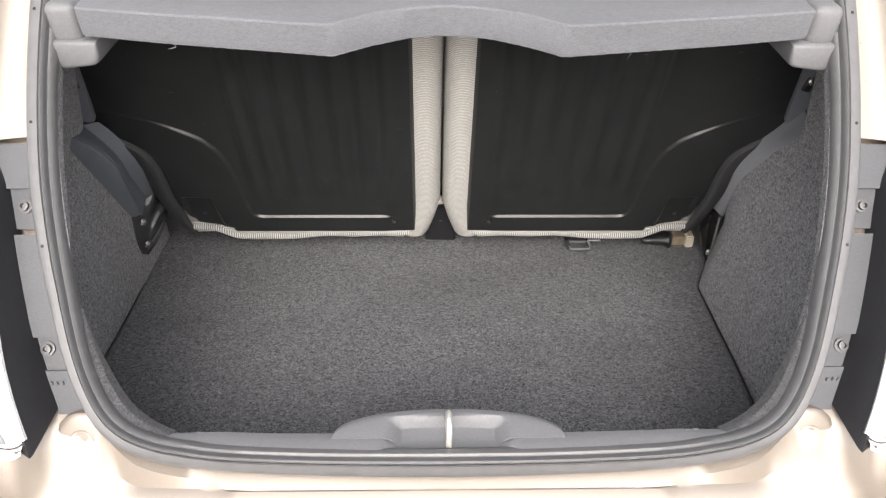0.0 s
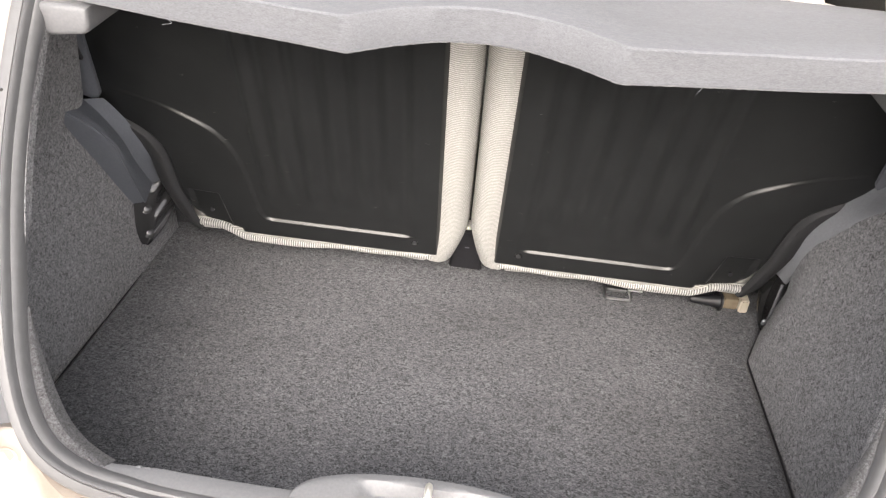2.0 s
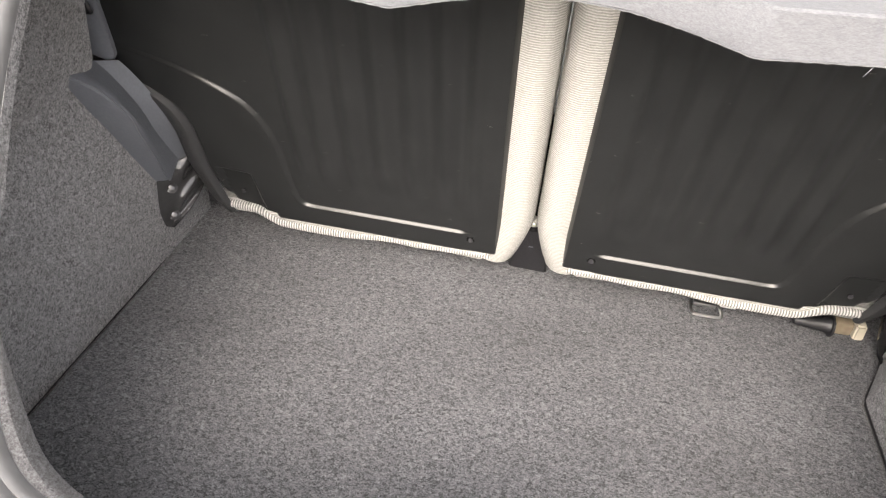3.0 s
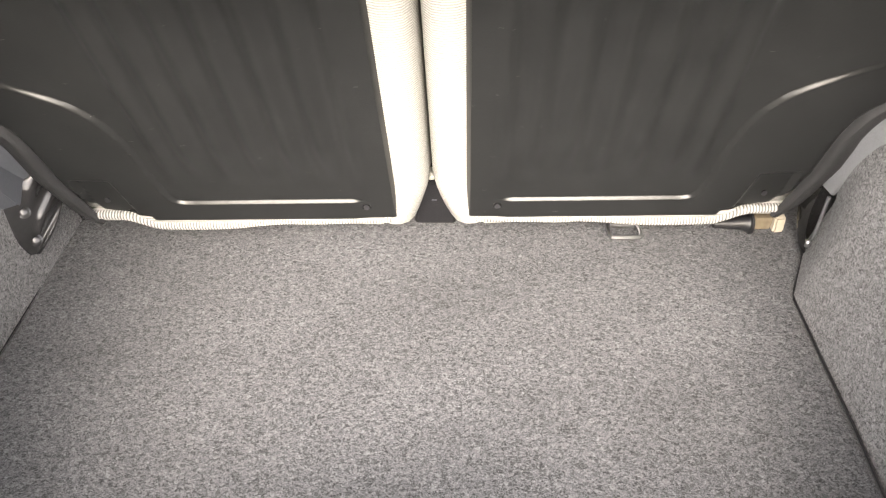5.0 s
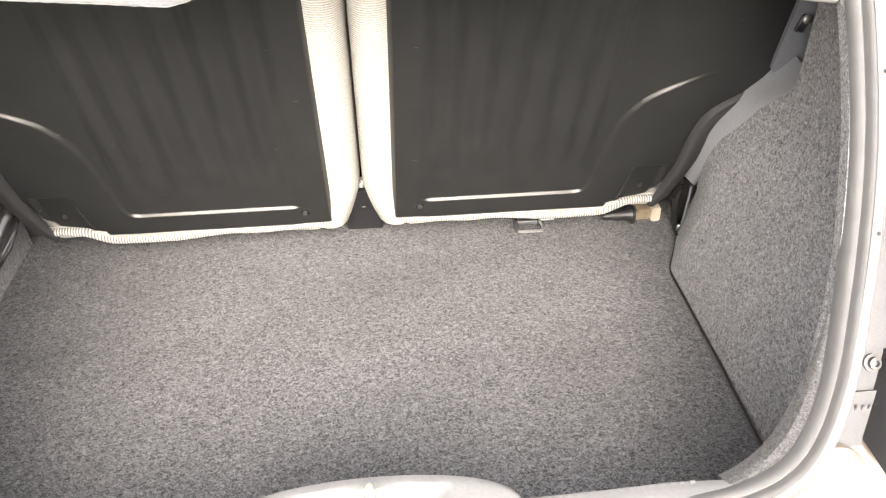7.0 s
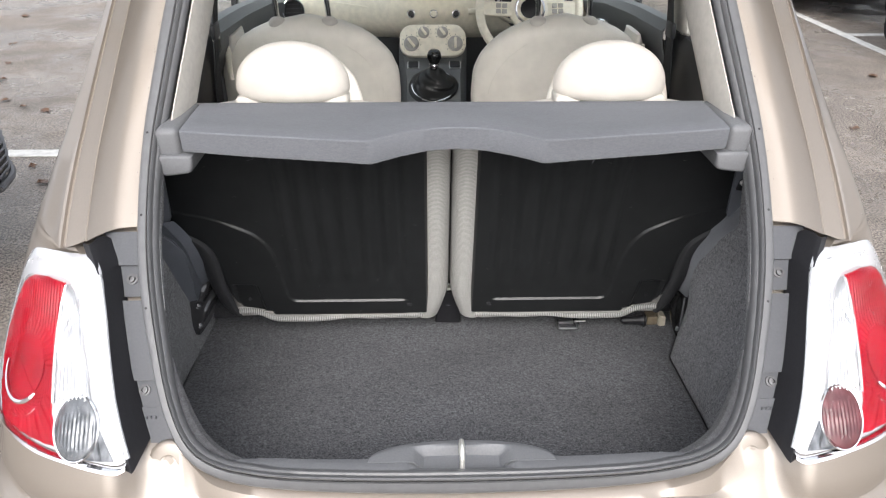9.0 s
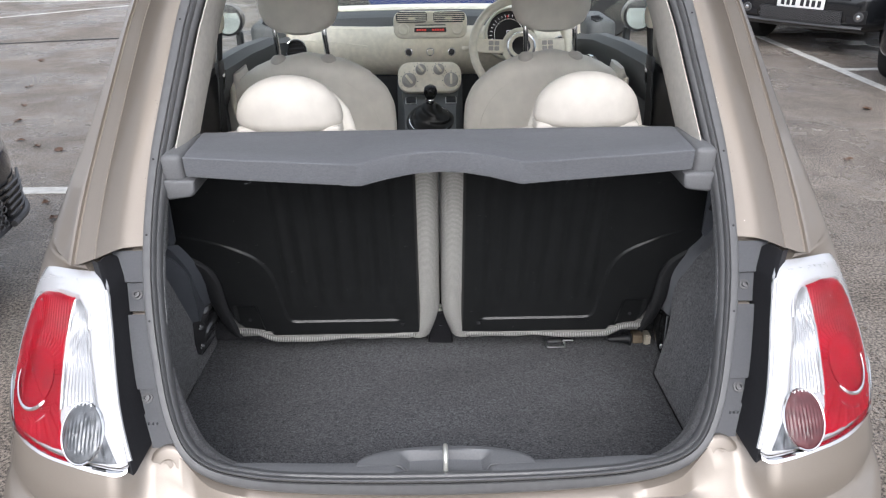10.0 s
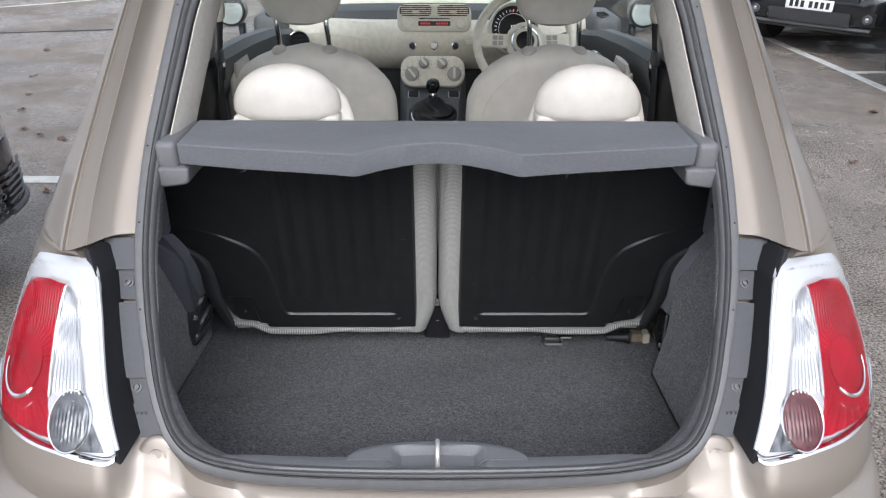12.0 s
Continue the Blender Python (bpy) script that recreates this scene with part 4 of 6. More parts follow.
LAMP_TOP = spline([(0.506, 0.806), (0.52, 0.841), (0.533, 0.873), (0.544, 0.906), (0.554, 0.939), (0.563, 0.973), (0.573, 1.009), (0.588, 1.03), (0.612, 1.034), (0.66, 1.03), (0.7, 1.022), (0.73, 1.006), (0.756, 0.967), (0.771, 0.92), (0.78, 0.88), (0.783, 0.852)], 120).T
LAMP_LOW = spline([(0.506, 0.801), (0.523, 0.795), (0.556, 0.798), (0.605, 0.803), (0.66, 0.805), (0.705, 0.808), (0.735, 0.813), (0.758, 0.825), (0.775, 0.838), (0.783, 0.848)], 80).T


def tilted(x, z):
    """Height across the lamp as seen square on to its sloping face."""
    return 0.89 * z + 0.45 * skin(x, z)


def level(x, q):
    """The height z at which tilted(x, z) is q."""
    lo, hi = 0.7, 1.15
    for _ in range(26):
        mid = (lo + hi) / 2
        lo, hi = (mid, hi) if tilted(x, mid) < q else (lo, mid)
    return lo


def lamp_patch(side, x0, x1, low, top, off, edge=0.006, n=26, k=22, waves=None):
    """A skin that follows the body between two curves z(x), its rim turned in."""
    rows = []
    us = 0.5 - 0.5 * np.cos(np.linspace(0, math.pi, n))
    for u in us:
        x = x0 + (x1 - x0) * u
        a, b = low(x), top(x)
        row = []
        for v in 0.5 - 0.5 * np.cos(np.linspace(0, math.pi, k)):
            z = a + (b - a) * v
            rim = min(u * (x1 - x0), (1 - u) * (x1 - x0), v * (b - a), (1 - v) * (b - a))
            d = off - edge * max(0, 1 - rim / edge) ** 2
            if waves and rim > 0.004:
                d += waves(x, z)
            row.append(on_skin(side, x, z, d))
        rows.append(row)
    return sheet(rows)


def red_edge(z):
    """Where the clear lens meets the red one."""
    return float(np.interp(z, [0.813, 0.848, 0.864, 0.889, 0.915, 0.942, 0.971, 0.998], [0.614, 0.631, 0.633, 0.637, 0.64, 0.642, 0.639, 0.633]))


def red_outer(z):
    return float(np.interp(z, [0.814, 0.825, 0.84, 0.87, 0.9, 0.942, 0.965, 0.98, 0.99, 1.0], [0.735, 0.746, 0.756, 0.764, 0.765, 0.752, 0.738, 0.722, 0.705, 0.668]))


def clear_inner(z):
    return float(np.interp(z, [0.806, 0.84, 0.873, 0.904, 0.936, 0.97, 0.991, 1.0], [0.545, 0.557, 0.569, 0.581, 0.595, 0.605, 0.617, 0.63]))


EYE_X, EYE_Q = 0.696, tilted(0.696, 0.886)


def red_relief(x, z):
    """Moulded optics of the red lens: upright flutes, a split dome with cells and rays round it."""
    dx, dq = (x - EYE_X) / 0.04, (tilted(x, z) - EYE_Q) / 0.047
    r, a = math.hypot(dx, dq), math.atan2(dq, dx)
    d = 0.0
    if r < 1:
        d += 0.005 * math.sqrt(1 - r * r) + 0.003 * step(-0.06, 0.06, dq - 1.1 * dx)
    elif r < 1.5:
        d += 0.0012 * math.sin(44 * a) * (math.sin(r * 52) if dq < 0 else 1.0)
    elif dq < 0:
        d += 0.0014 * max(0, math.sin(26 * a))
    if r > 1.45 and dq > 0:
        d += 0.0012 * math.sin(x * 1050)
    return d


def build_tail_lamp(side):
    lamp = new("tail_lamp")
    lamp.parent = car
    lamp["label"] = "red and clear tail lamp in a silvered white bezel, wet with rain"
    top, low = (lambda x: float(np.interp(x, *LAMP_TOP))), (lambda x: float(np.interp(x, *LAMP_LOW)))
    part("bezel", lamp_patch(side, 0.5065, 0.7825, low, top, 0.010, 0.010, 120, 56), LAMP_WHITE, lamp, "silvered white bezel")
    rows = []
    for u in np.linspace(0, 1, 60):
        x = 0.508 + (0.782 - 0.508) * u
        rows.append([on_skin(side, x, low(x) + 0.001, 0.004), on_skin(side, x, low(x) - 0.001, 0.011), on_skin(side, x, low(x) - 0.005, 0.011), on_skin(side, x, low(x) - 0.007, 0.0)])
    part("rim_strip", sheet(rows), CHROME, lamp, "chrome lower rim strip")
    rows = []
    for v in np.linspace(0, 1, 130):
        z = 0.8135 + 0.1855 * v
        x0, x1 = red_edge(z), red_outer(z)
        row = []
        for u in np.linspace(0, 1, 100):
            x = x0 + (x1 - x0) * u
            rim = min(u * (x1 - x0), (1 - u) * (x1 - x0), v * 0.2, (1 - v) * 0.2)
            row.append(on_skin(side, x, z, 0.0125 - 0.004 * max(0, 1 - rim / 0.004) ** 2 + red_relief(x, z)))
        rows.append(row)
    red = part("red_lens", sheet(rows), RED_LENS, lamp, "deep red moulded lens")
    arc = []
    for a in np.linspace(radians(12), radians(-138), 30):
        x, q = EYE_X + 0.0425 * math.cos(a), EYE_Q + 0.05 * math.sin(a)
        arc.append(on_skin(side, x, level(x, q), 0.0165))
    part("chrome_arc", tube([(px, py - 0.003, pz) for px, py, pz in arc], [0.001 + 0.0038 * (i / 29) ** 0.8 * (1 if i < 28 else 0.5) for i in range(30)], 6), CHROME, red, "bright curved reflector line")
    for i in range(2):
        pts = [(EYE_X + 0.052 * math.cos(a), EYE_Q - 0.008 + 0.066 * math.sin(a)) for a in np.linspace(radians(-70 - 30 * i), radians(-96 - 34 * i), 12)]
        part("fine_line", tube([on_skin(side, px, level(px, q), 0.0145) for px, q in pts], 0.0009, 5), CHROME, red)
    div = [on_skin(side, red_edge(z) - 0.001, z, 0.0135) for z in np.linspace(0.862, 0.997, 30)]
    part("divider", tube(div, 0.0024, 8), LAMP_WHITE, lamp)
    # clear lens: upright flutes, with two duller bands across
    rows = []
    for v in np.linspace(0, 1, 70):
        z = 0.866 + 0.131 * v
        x0, x1 = clear_inner(z), red_edge(z) - 0.002
        row = []
        for u in np.linspace(0, 1, 70):
            rim = min(u * (x1 - x0), (1 - u) * (x1 - x0), v * 0.13, (1 - v) * 0.13)
            x = x0 + (x1 - x0) * u
            row.append(on_skin(side, x, z, 0.0125 - 0.003 * max(0, 1 - rim / 0.003) ** 2 + 0.0013 * math.sin((u + 0.1 * v) * 2 * math.pi * 9) + 0.0012 * math.sin(v * 2 * math.pi * 2.4)))
        rows.append(row)
    part("clear_lens", sheet(rows), CLEAR_LENS, lamp, "fluted clear lens")
    # round lens at the foot
    cq = tilted(0.588, 0.84)
    rows = []
    for r in np.linspace(0.0005, 1, 22):
        row = []
        for a in np.linspace(0, 2 * math.pi, 48, endpoint=False):
            x, q = 0.588 + 0.0355 * r * math.cos(a), cq + 0.046 * r * math.sin(a)
            row.append(on_skin(side, x, level(x, q), 0.0125 + 0.007 * math.sqrt(max(0, 1 - r * r)) + 0.0009 * math.sin(r * math.cos(a) * 34)))
        rows.append(row)
    rnd = part("round_lens", sheet(rows, closed=True), DARK_LENS if side < 0 else PALE_RED, lamp, "round clear reversing lens" if side < 0 else "round pale red fog lens")
    ring = []
    for a in np.linspace(0, 2 * math.pi, 48, endpoint=False):
        x, q = 0.588 + 0.0365 * math.cos(a), cq + 0.0475 * math.sin(a)
        ring.append(on_skin(side, x, level(x, q), 0.0125))
    part("ring", tube(ring, 0.002, 6, closed=True), CHROME, rnd)
    rows = []
    for v in np.linspace(0, 1, 12):
        z = 0.806 + 0.034 * v
        x0, x1 = clear_inner(z) - 0.02 + 0.012 * v, clear_inner(z) + 0.026 * (1 - v) ** 1.5 + 0.001
        rows.append([on_skin(side, x0 + (x1 - x0) * u, z, 0.0115) for u in np.linspace(0, 1, 12)])
    part("corner_reflector", sheet(rows), DARK_LENS, lamp, "dark corner of the clear lens")
    part("clip", tube([on_skin(side, 0.604, 0.985, 0.0115), on_skin(side, 0.6, 0.972, 0.0125), on_skin(side, 0.598, 0.962, 0.0115)], [0.0012, 0.0028, 0.0018], 6), CHROME, lamp, "small clip in the bezel")
    # smooth clear cover over both lenses
    rows = []
    for v in np.linspace(0, 1, 40):
        z = 0.806 + 0.198 * v
        x0, x1 = clear_inner(z) - 0.004, red_outer(max(z, 0.814)) + 0.005
        row = []
        for u in np.linspace(0, 1, 40):
            rim = min(u * (x1 - x0), (1 - u) * (x1 - x0), v * 0.2, (1 - v) * 0.2)
            row.append(on_skin(side, x0 + (x1 - x0) * u, z, 0.0215 - 0.0115 * max(0, 1 - rim / 0.012) ** 2))
        rows.append(row)
    cover = part("lens_cover", sheet(rows), COVER, lamp, "smooth clear cover beaded with rain")
    cover.visible_shadow = False
    edge = [on_skin(side, inner_lamp(z) + 0.002, z, 0.0055) for z in np.linspace(0.806, 1.012, 40)]
    part("bezel_edge", tube(edge, 0.0045, 8), LAMP_WHITE, lamp)
    # black flank of the housing
    rows = []
    for z in np.r_[np.linspace(0.79, 1.02, 44), np.linspace(1.022, 1.0495, 18)]:
        xi = min(inner_lamp(z), 0.574 + 0.6 * max(0, z - 1.009))
        y0 = skin(xi, z) - 0.008
        y1 = y0 + (tail(z) + 0.016 - y0) * min(1, max(0.0, (1.05 - z) / 0.03)) ** 0.5
        rows.append([(side * (xi + 0.014), y0 + 0.008, z), (side * (xi + 0.001), y0, z), (side * (xi - 0.001), y0 + 0.006, z), (side * (xi - 0.002), y0 * 0.5 + y1 * 0.5, z), (side * (xi - 0.003), y1 + 0.012, z)])
    part("housing_side", sheet(rows, thick=0.002), BLACK_PLASTIC, lamp, "black plastic housing side")
    # grey cover plates and bolt tabs between lamp and seal
    for z0, z1, out in ((1.0, 1.042, 0.006), (0.862, 0.957, 0.006), (0.783, 0.828, 0.002)):
        rows = []
        for z in np.linspace(z0, z1, 8):
            xa, xb = half_width(LOOP_OUT, z) - 0.004, inner_lamp(z) - 0.003
            rows.append([(side * x, tail(z) + 0.014 - out, z) for x in np.linspace(xa, xb, 5)])
        cover = part("cover_plate", sheet(rows, thick=0.003), PLATE_GREY, lamp, "grey plastic cover plate")
        if z0 < 0.8:
            for i in range(4):
                x = side * (0.488 + i * 0.007)
                part("raised_mark", box(x - 0.0012, x + 0.0012, tail(0.815) + 0.0108, tail(0.815) + 0.0125, 0.809, 0.82, 0.0004, 1), PLATE_GREY, cover)
    for zc, xb in ((0.98, 0.5415), (0.847, 0.505)):
        rows = []
        for z in np.linspace(zc - 0.022, zc + 0.022, 8):
            xa, xe = half_width(LOOP_OUT, z) - 0.004, inner_lamp(z) - 0.003
            rows.append([(side * x, tail(z) + 0.017, z) for x in np.linspace(xa, xe, 5)])
        tab = part("bolt_tab", sheet(rows, thick=0.002), PLATE_GREY, lamp, "recessed grey bolt tab")
        m = pose(side * (xb + 0.004), tail(zc) + 0.016, zc, 48)
        part("bolt", turned([(0.0095, 0), (0.0095, 0.002), (0.0062, 0.0025), (0.0062, 0.007), (0.0035, 0.0075), (0.003, 0.004)], m, 12), DARK_STEEL, tab)
    return lamp


for side in (-1, 1):
    build_tail_lamp(side)


def build_tail_details():
    """Rubber-stop bosses beside the seal and the pin holes in it."""
    for side in (-1, 1):
        m = pose(side * 0.463, -0.002, 0.763, 64)
        boss = part("bump_stop", turned([(0.034, -0.02), (0.0335, 0.0), (0.031, 0.003), (0.026, 0.0042), (0.0125, 0.0046), (0.0112, 0.0036), (0.0098, 0.0036), (0.009, 0.0044), (0.0, 0.0046)], m, 32), PAINT, car, "round beige bump stop boss")
        for z in (1.062, 1.184, 0.951, 1.4):
            k = int(np.argmin(abs(LOOP_OUT[:100, 1] - z)))
            p = LOOP_OUT[k] * 0.72 + LOOP_IN[k] * 0.28
            part("pin_hole", turned([(0.0022, 0), (0.0022, 0.001), (0.0012, 0.0013)], pose(side * p[0], tail(p[1]) - 0.0093, p[1] + 0.007, 48), 8), TYRE, car)


build_tail_details()


# ---- body, roof and glass of the hatchback ----
def build_shell():
    for side in (-1, 1):
        rows = []
        for y in np.linspace(1.0, 2.62, 30):
            nose = max(0, (y - 2.5) / 0.8)
            w = -0.22 * nose ** 2.2
            top = float(np.interp(y, [1.0, 2.2, 2.6, 3.0, 3.3], [1.12, 1.05, 0.95, 0.9, 0.72]))
            rows.append([(side * (flank(z) * k + w), y, z) for z, k in ((0.22, 0.985), (0.35, 1.0), (0.6, 1.0), (0.8, 1.0), (top - 0.02, 0.985), (top, 0.95))])
        part("body_side", sheet(rows), PAINT, car)
        # door trim, inside
        rows = []
        for y in np.linspace(1.24, 2.5, 22):
            k = (y - 1.24) / 1.26
            rise = float(np.interp(y, [1.24, 1.56, 1.9, 2.15, 2.5], [1.185, 1.172, 1.143, 1.1, 1.06]))
            rows.append([(side * (x - 0.03 * k - 0.045 * step(0.94, 1.03, z)), y, z if z < 0.82 else 0.82 + (z - 0.82) * (rise - 0.82) / 0.227) for x, z in ((0.7, 0.35), (0.69, 0.7), (0.672, 0.82), (0.668, 0.93), (0.676, 0.945), (0.668, 0.96), (0.664, 1.0), (0.67, 1.03), (0.69, 1.045), (0.72, 1.047), (0.74, 1.035))])
        door = part("door_trim", sheet(rows, thick=0.003), DASH_GREY, car, "grey moulded door trim")
        part("arm_rest", box(side * 0.65 - 0.025, side * 0.65 + 0.025, 1.5, 1.95, 0.82, 0.87, 0.018, 3), DASH_GREY, door)
        part("pull_handle", tube(spline([(side * 0.64, 1.9, 1.05), (side * 0.618, 1.91, 1.05), (side * 0.614, 1.98, 1.045), (side * 0.636, 2.0, 1.04)], 12), 0.008, 8), CHROME, door, "bright door pull")
        # quarter trim behind the door and ivory pillar trim
        rows = [[(side * x, y, z) for x, z in ((0.68, 0.6), (0.67, 0.9), (0.652, 1.06), (0.656, 1.14), (0.662, 1.16), (0.7, 1.165))] for y in np.linspace(0.52, 1.25, 12)]
        part("quarter_trim", sheet(rows, thick=0.004), BLACK_PLASTIC, car, "black quarter trim")
        rows = []
        for z in np.linspace(1.175, 1.5, 26):
            xi, y0 = half_width(LOOP_IN, z) - 0.006, tail(z) + 0.004
            rows.append([(side * xi, y0, z), (side * (xi - 0.008), y0 + 0.03, z), (side * (xi - 0.014), y0 + 0.1, z), (side * (xi + 0.0), y0 + 0.17, z), (side * (xi + 0.05), y0 + 0.26, z), (side * (xi + 0.1), y0 + 0.34, z)])
        part("pillar_trim", sheet(rows, thick=0.003), PILLAR, car, "ivory rear pillar trim")
        # roof pillars
        a = spline([(side * 0.69, 2.75, 0.98), (side * 0.62, 2.35, 1.22), (side * 0.54, 1.95, 1.46), (side * 0.5, 1.7, 1.54)], 16)
        part("front_pillar", tube(a, 0.03, 10), PAINT, car)
        for name, z0, z1, stuff, note in (("pillar_foot", 0.45, 1.17, BLACK_PLASTIC, "black lower pillar trim"), ("middle_pillar", 1.165, 1.5, PILLAR, "ivory upper pillar trim")):
            rows = []
            for z in np.linspace(z0, z1, 12):
                x = float(np.interp(z, [0.45, 1.0, 1.22, 1.5], [0.69, 0.68, 0.645, 0.57]))
                rows.append([(side * (x + dx), 1.21 + dy, z) for dx, dy in ((0.06, -0.06), (0.012, -0.058), (0.002, -0.045), (0.0, 0.0), (0.002, 0.045), (0.012, 0.058), (0.06, 0.06))])
            part(name, caps(sheet(rows, closed=True)), stuff, car, note)
        rows = [[(side * (0.735 - 0.15 * k), y, 1.0 + 0.42 * k) for k in np.linspace(0, 1, 5)] for y in np.linspace(1.25, 2.2, 6)]
        quarter = part("quarter_window", sheet([[(side * (0.745 - 0.16 * k), y, 1.03 + 0.4 * k) for k in np.linspace(0, 1, 5)] for y in np.linspace(0.8, 1.2, 4)], thick=0.004), GLASS, car, "clear quarter window")
        quarter.visible_shadow = False
        glass = part("side_window", sheet(rows, thick=0.004), GLASS, car, "clear side window")
        glass.visible_shadow = False
    rows = []
    for y in np.linspace(0.6, 1.95, 20):
        z = 1.56 + 0.01 * math.sin((y - 0.6) / 1.35 * math.pi) - 0.03 * max(0, (y - 1.7) / 0.25) ** 2
        rows.append([(x, y, z - 0.09 * (abs(x) / 0.58) ** 3.5) for x in np.linspace(-0.59, 0.59, 25)])
    part("roof", sheet(rows, thick=0.03), PAINT, car)
    rows = []
    for y in np.linspace(0.7, 1.9, 14):
        z = 1.525 + 0.01 * math.sin((y - 0.6) / 1.35 * math.pi) - 0.03 * max(0, (y - 1.7) / 0.25) ** 2
        rows.append([(x, y, z - 0.09 * (abs(x) / 0.58) ** 3.5) for x in np.linspace(-0.56, 0.56, 21)])
    part("headliner", sheet(rows, thick=0.006), HEADLINER, car, "pale headliner")
    # the front of the body: a rounded solid nose with a domed bonnet
    rows = []
    for y in np.r_[np.linspace(2.5, 3.2, 16), np.linspace(3.24, 3.46, 12)]:
        f = max(0, (y - 2.5) / 0.97)
        w, top = 0.79 * (1 - 0.12 * f ** 2 - 0.3 * f ** 9), 0.985 - 0.09 * f - 0.17 * f ** 6
        row = []
        for a in np.linspace(0, 2 * math.pi, 48, endpoint=False):
            c, s = math.cos(a), math.sin(a)
            mid, h = (top + 0.22) / 2, (top - 0.22) / 2
            row.append((w * math.copysign(abs(c) ** 0.4, c), y, mid + h * math.copysign(abs(s) ** 0.45, s)))
        rows.append(row)
    part("front_body", caps(sheet(rows, closed=True)), PAINT, car)
    rows = []
    for y in np.linspace(2.68, 3.36, 18):
        f = (y - 2.5) / 0.97
        rows.append([(x * (1 - 0.2 * f ** 2), y, 1.003 - 0.09 * f - 0.17 * f ** 6 - 0.1 * abs(x / 0.7) ** 3) for x in np.linspace(-0.62, 0.62, 25)])
    part("bonnet", sheet(rows, thick=0.01), PAINT, car)
    for side in (-1, 1):
        part("roof_rail", tube(spline([(side * 0.59, 0.64, 1.475), (side * 0.592, 0.9, 1.485), (side * 0.575, 1.3, 1.49), (side * 0.54, 1.7, 1.49), (side * 0.53, 1.92, 1.475)], 20), 0.034, 12), PAINT, car)
    rows = []
    for u in np.linspace(0, 1, 10):
        y, z = 2.72 - 0.8 * u, 1.02 + 0.52 * u - 0.03 * u * u
        rows.append([(x * (0.7 - 0.17 * u), y - 0.12 * x * x, z) for x in np.linspace(-1, 1, 15)])
    screen = part("windscreen", sheet(rows, thick=0.004), GLASS, car, "clear windscreen")
    screen.visible_shadow = False
    part("wiper", tube(spline([(-0.45, 2.72, 1.045), (0.0, 2.7, 1.06), (0.3, 2.71, 1.05)], 12), 0.008, 8), BLACK_PLASTIC, car, "black wiper arm")
    part("floor_pan", box(-0.74, 0.74, 0.5, 3.2, 0.2, 0.3, 0.01, 1), CHARCOAL, car)
    part("front_bulkhead", box(-0.7, 0.7, 2.72, 2.75, 0.3, 1.0, 0.005, 1), CHARCOAL, car)
    for x in (-0.7, 0.7):
        for y in (0.32, 2.62):
            build_wheel(car, x, y, 0.29, 0.17)
    for side in (-1, 1):
        mirror = part("door_mirror", turned([(0.016, -0.05), (0.042, -0.04), (0.056, -0.01), (0.06, 0.02), (0.057, 0.035)], pose(side * 0.808, 2.06, 1.19, 90), 24), PAINT, car, "rounded beige door mirror")
        part("mirror_rim", turned([(0.058, 0.0), (0.06, 0.012), (0.053, 0.016)], pose(side * 0.808, 2.02, 1.19, 90), 28), BLACK_PLASTIC, mirror)
        part("mirror_glass", turned([(0.05, 0), (0.05, 0.003)], pose(side * 0.808, 2.006, 1.19, 88), 28), MIRROR, mirror)
        part("mirror_foot", box(side * 0.78 - 0.012, side * 0.78 + 0.012, 2.04, 2.08, 1.04, 1.14, 0.008, 2), BLACK_PLASTIC, mirror)


def build_wheel(parent, x, y, r, w, axis="x"):
    m = pose(x, y, r, 0, 90, 0) if axis == "x" else pose(x, y, r, 90, 0, 0)
    tyre = part("wheel", turned([(r * 0.66, -w / 2), (r * 0.94, -w / 2), (r, -w * 0.38), (r, w * 0.38), (r * 0.94, w / 2), (r * 0.66, w / 2)], m, 36), TYRE, parent, "black tyre on an alloy wheel")
    rim = turned([(r * 0.12, -w * 0.36), (r * 0.6, -w * 0.3), (r * 0.66, -w * 0.46), (r * 0.66, w * 0.46), (r * 0.6, w * 0.3), (r * 0.12, w * 0.36)], m, 36)
    part("rim", rim, BLACK_PLASTIC, tyre)
    for i in range(5):
        for s in (-1, 1):
            bm = box(-0.028, 0.028, r * 0.08, r * 0.62, s * w * 0.38 - 0.012, s * w * 0.38 + 0.012, 0.006, 2)
            moved(bm, m @ pose(0, 0, 0, 0, 0, i * 72 + 8))
            part("spoke", bm, ALLOY, tyre)


build_shell()


def build_tailgate():
    """The raised boot lid overhead: a frame round its window, and the solid lower part."""
    def at(u, v):
        w = 0.5 + 0.06 * math.sin(u * math.pi)
        return (w * v, 0.66 - 0.78 * u + 0.02 * v * v, 1.6 + 0.66 * u + 0.03 * math.sin(u * math.pi) - 0.02 * v * v)

    lid = part("tailgate", sheet([[at(u, v) for v in np.linspace(-1, 1, 15)] for u in np.linspace(0.62, 1, 8)], thick=0.03), PAINT, car, "raised beige boot lid")
    for v0, v1 in ((-1, -0.84), (0.84, 1)):
        part("window_frame", sheet([[at(u, v) for v in np.linspace(v0, v1, 4)] for u in np.linspace(0.0, 0.62, 8)], thick=0.02), PAINT, lid)
    part("window_frame", sheet([[at(u, v) for v in np.linspace(-0.84, 0.84, 9)] for u in np.linspace(0.0, 0.08, 3)], thick=0.02), PAINT, lid)
    pane = part("rear_window", sheet([[at(u, v) for v in np.linspace(-0.84, 0.84, 9)] for u in np.linspace(0.08, 0.62, 7)], thick=0.004), GLASS, lid)
    pane.visible_shadow = False


build_tailgate()


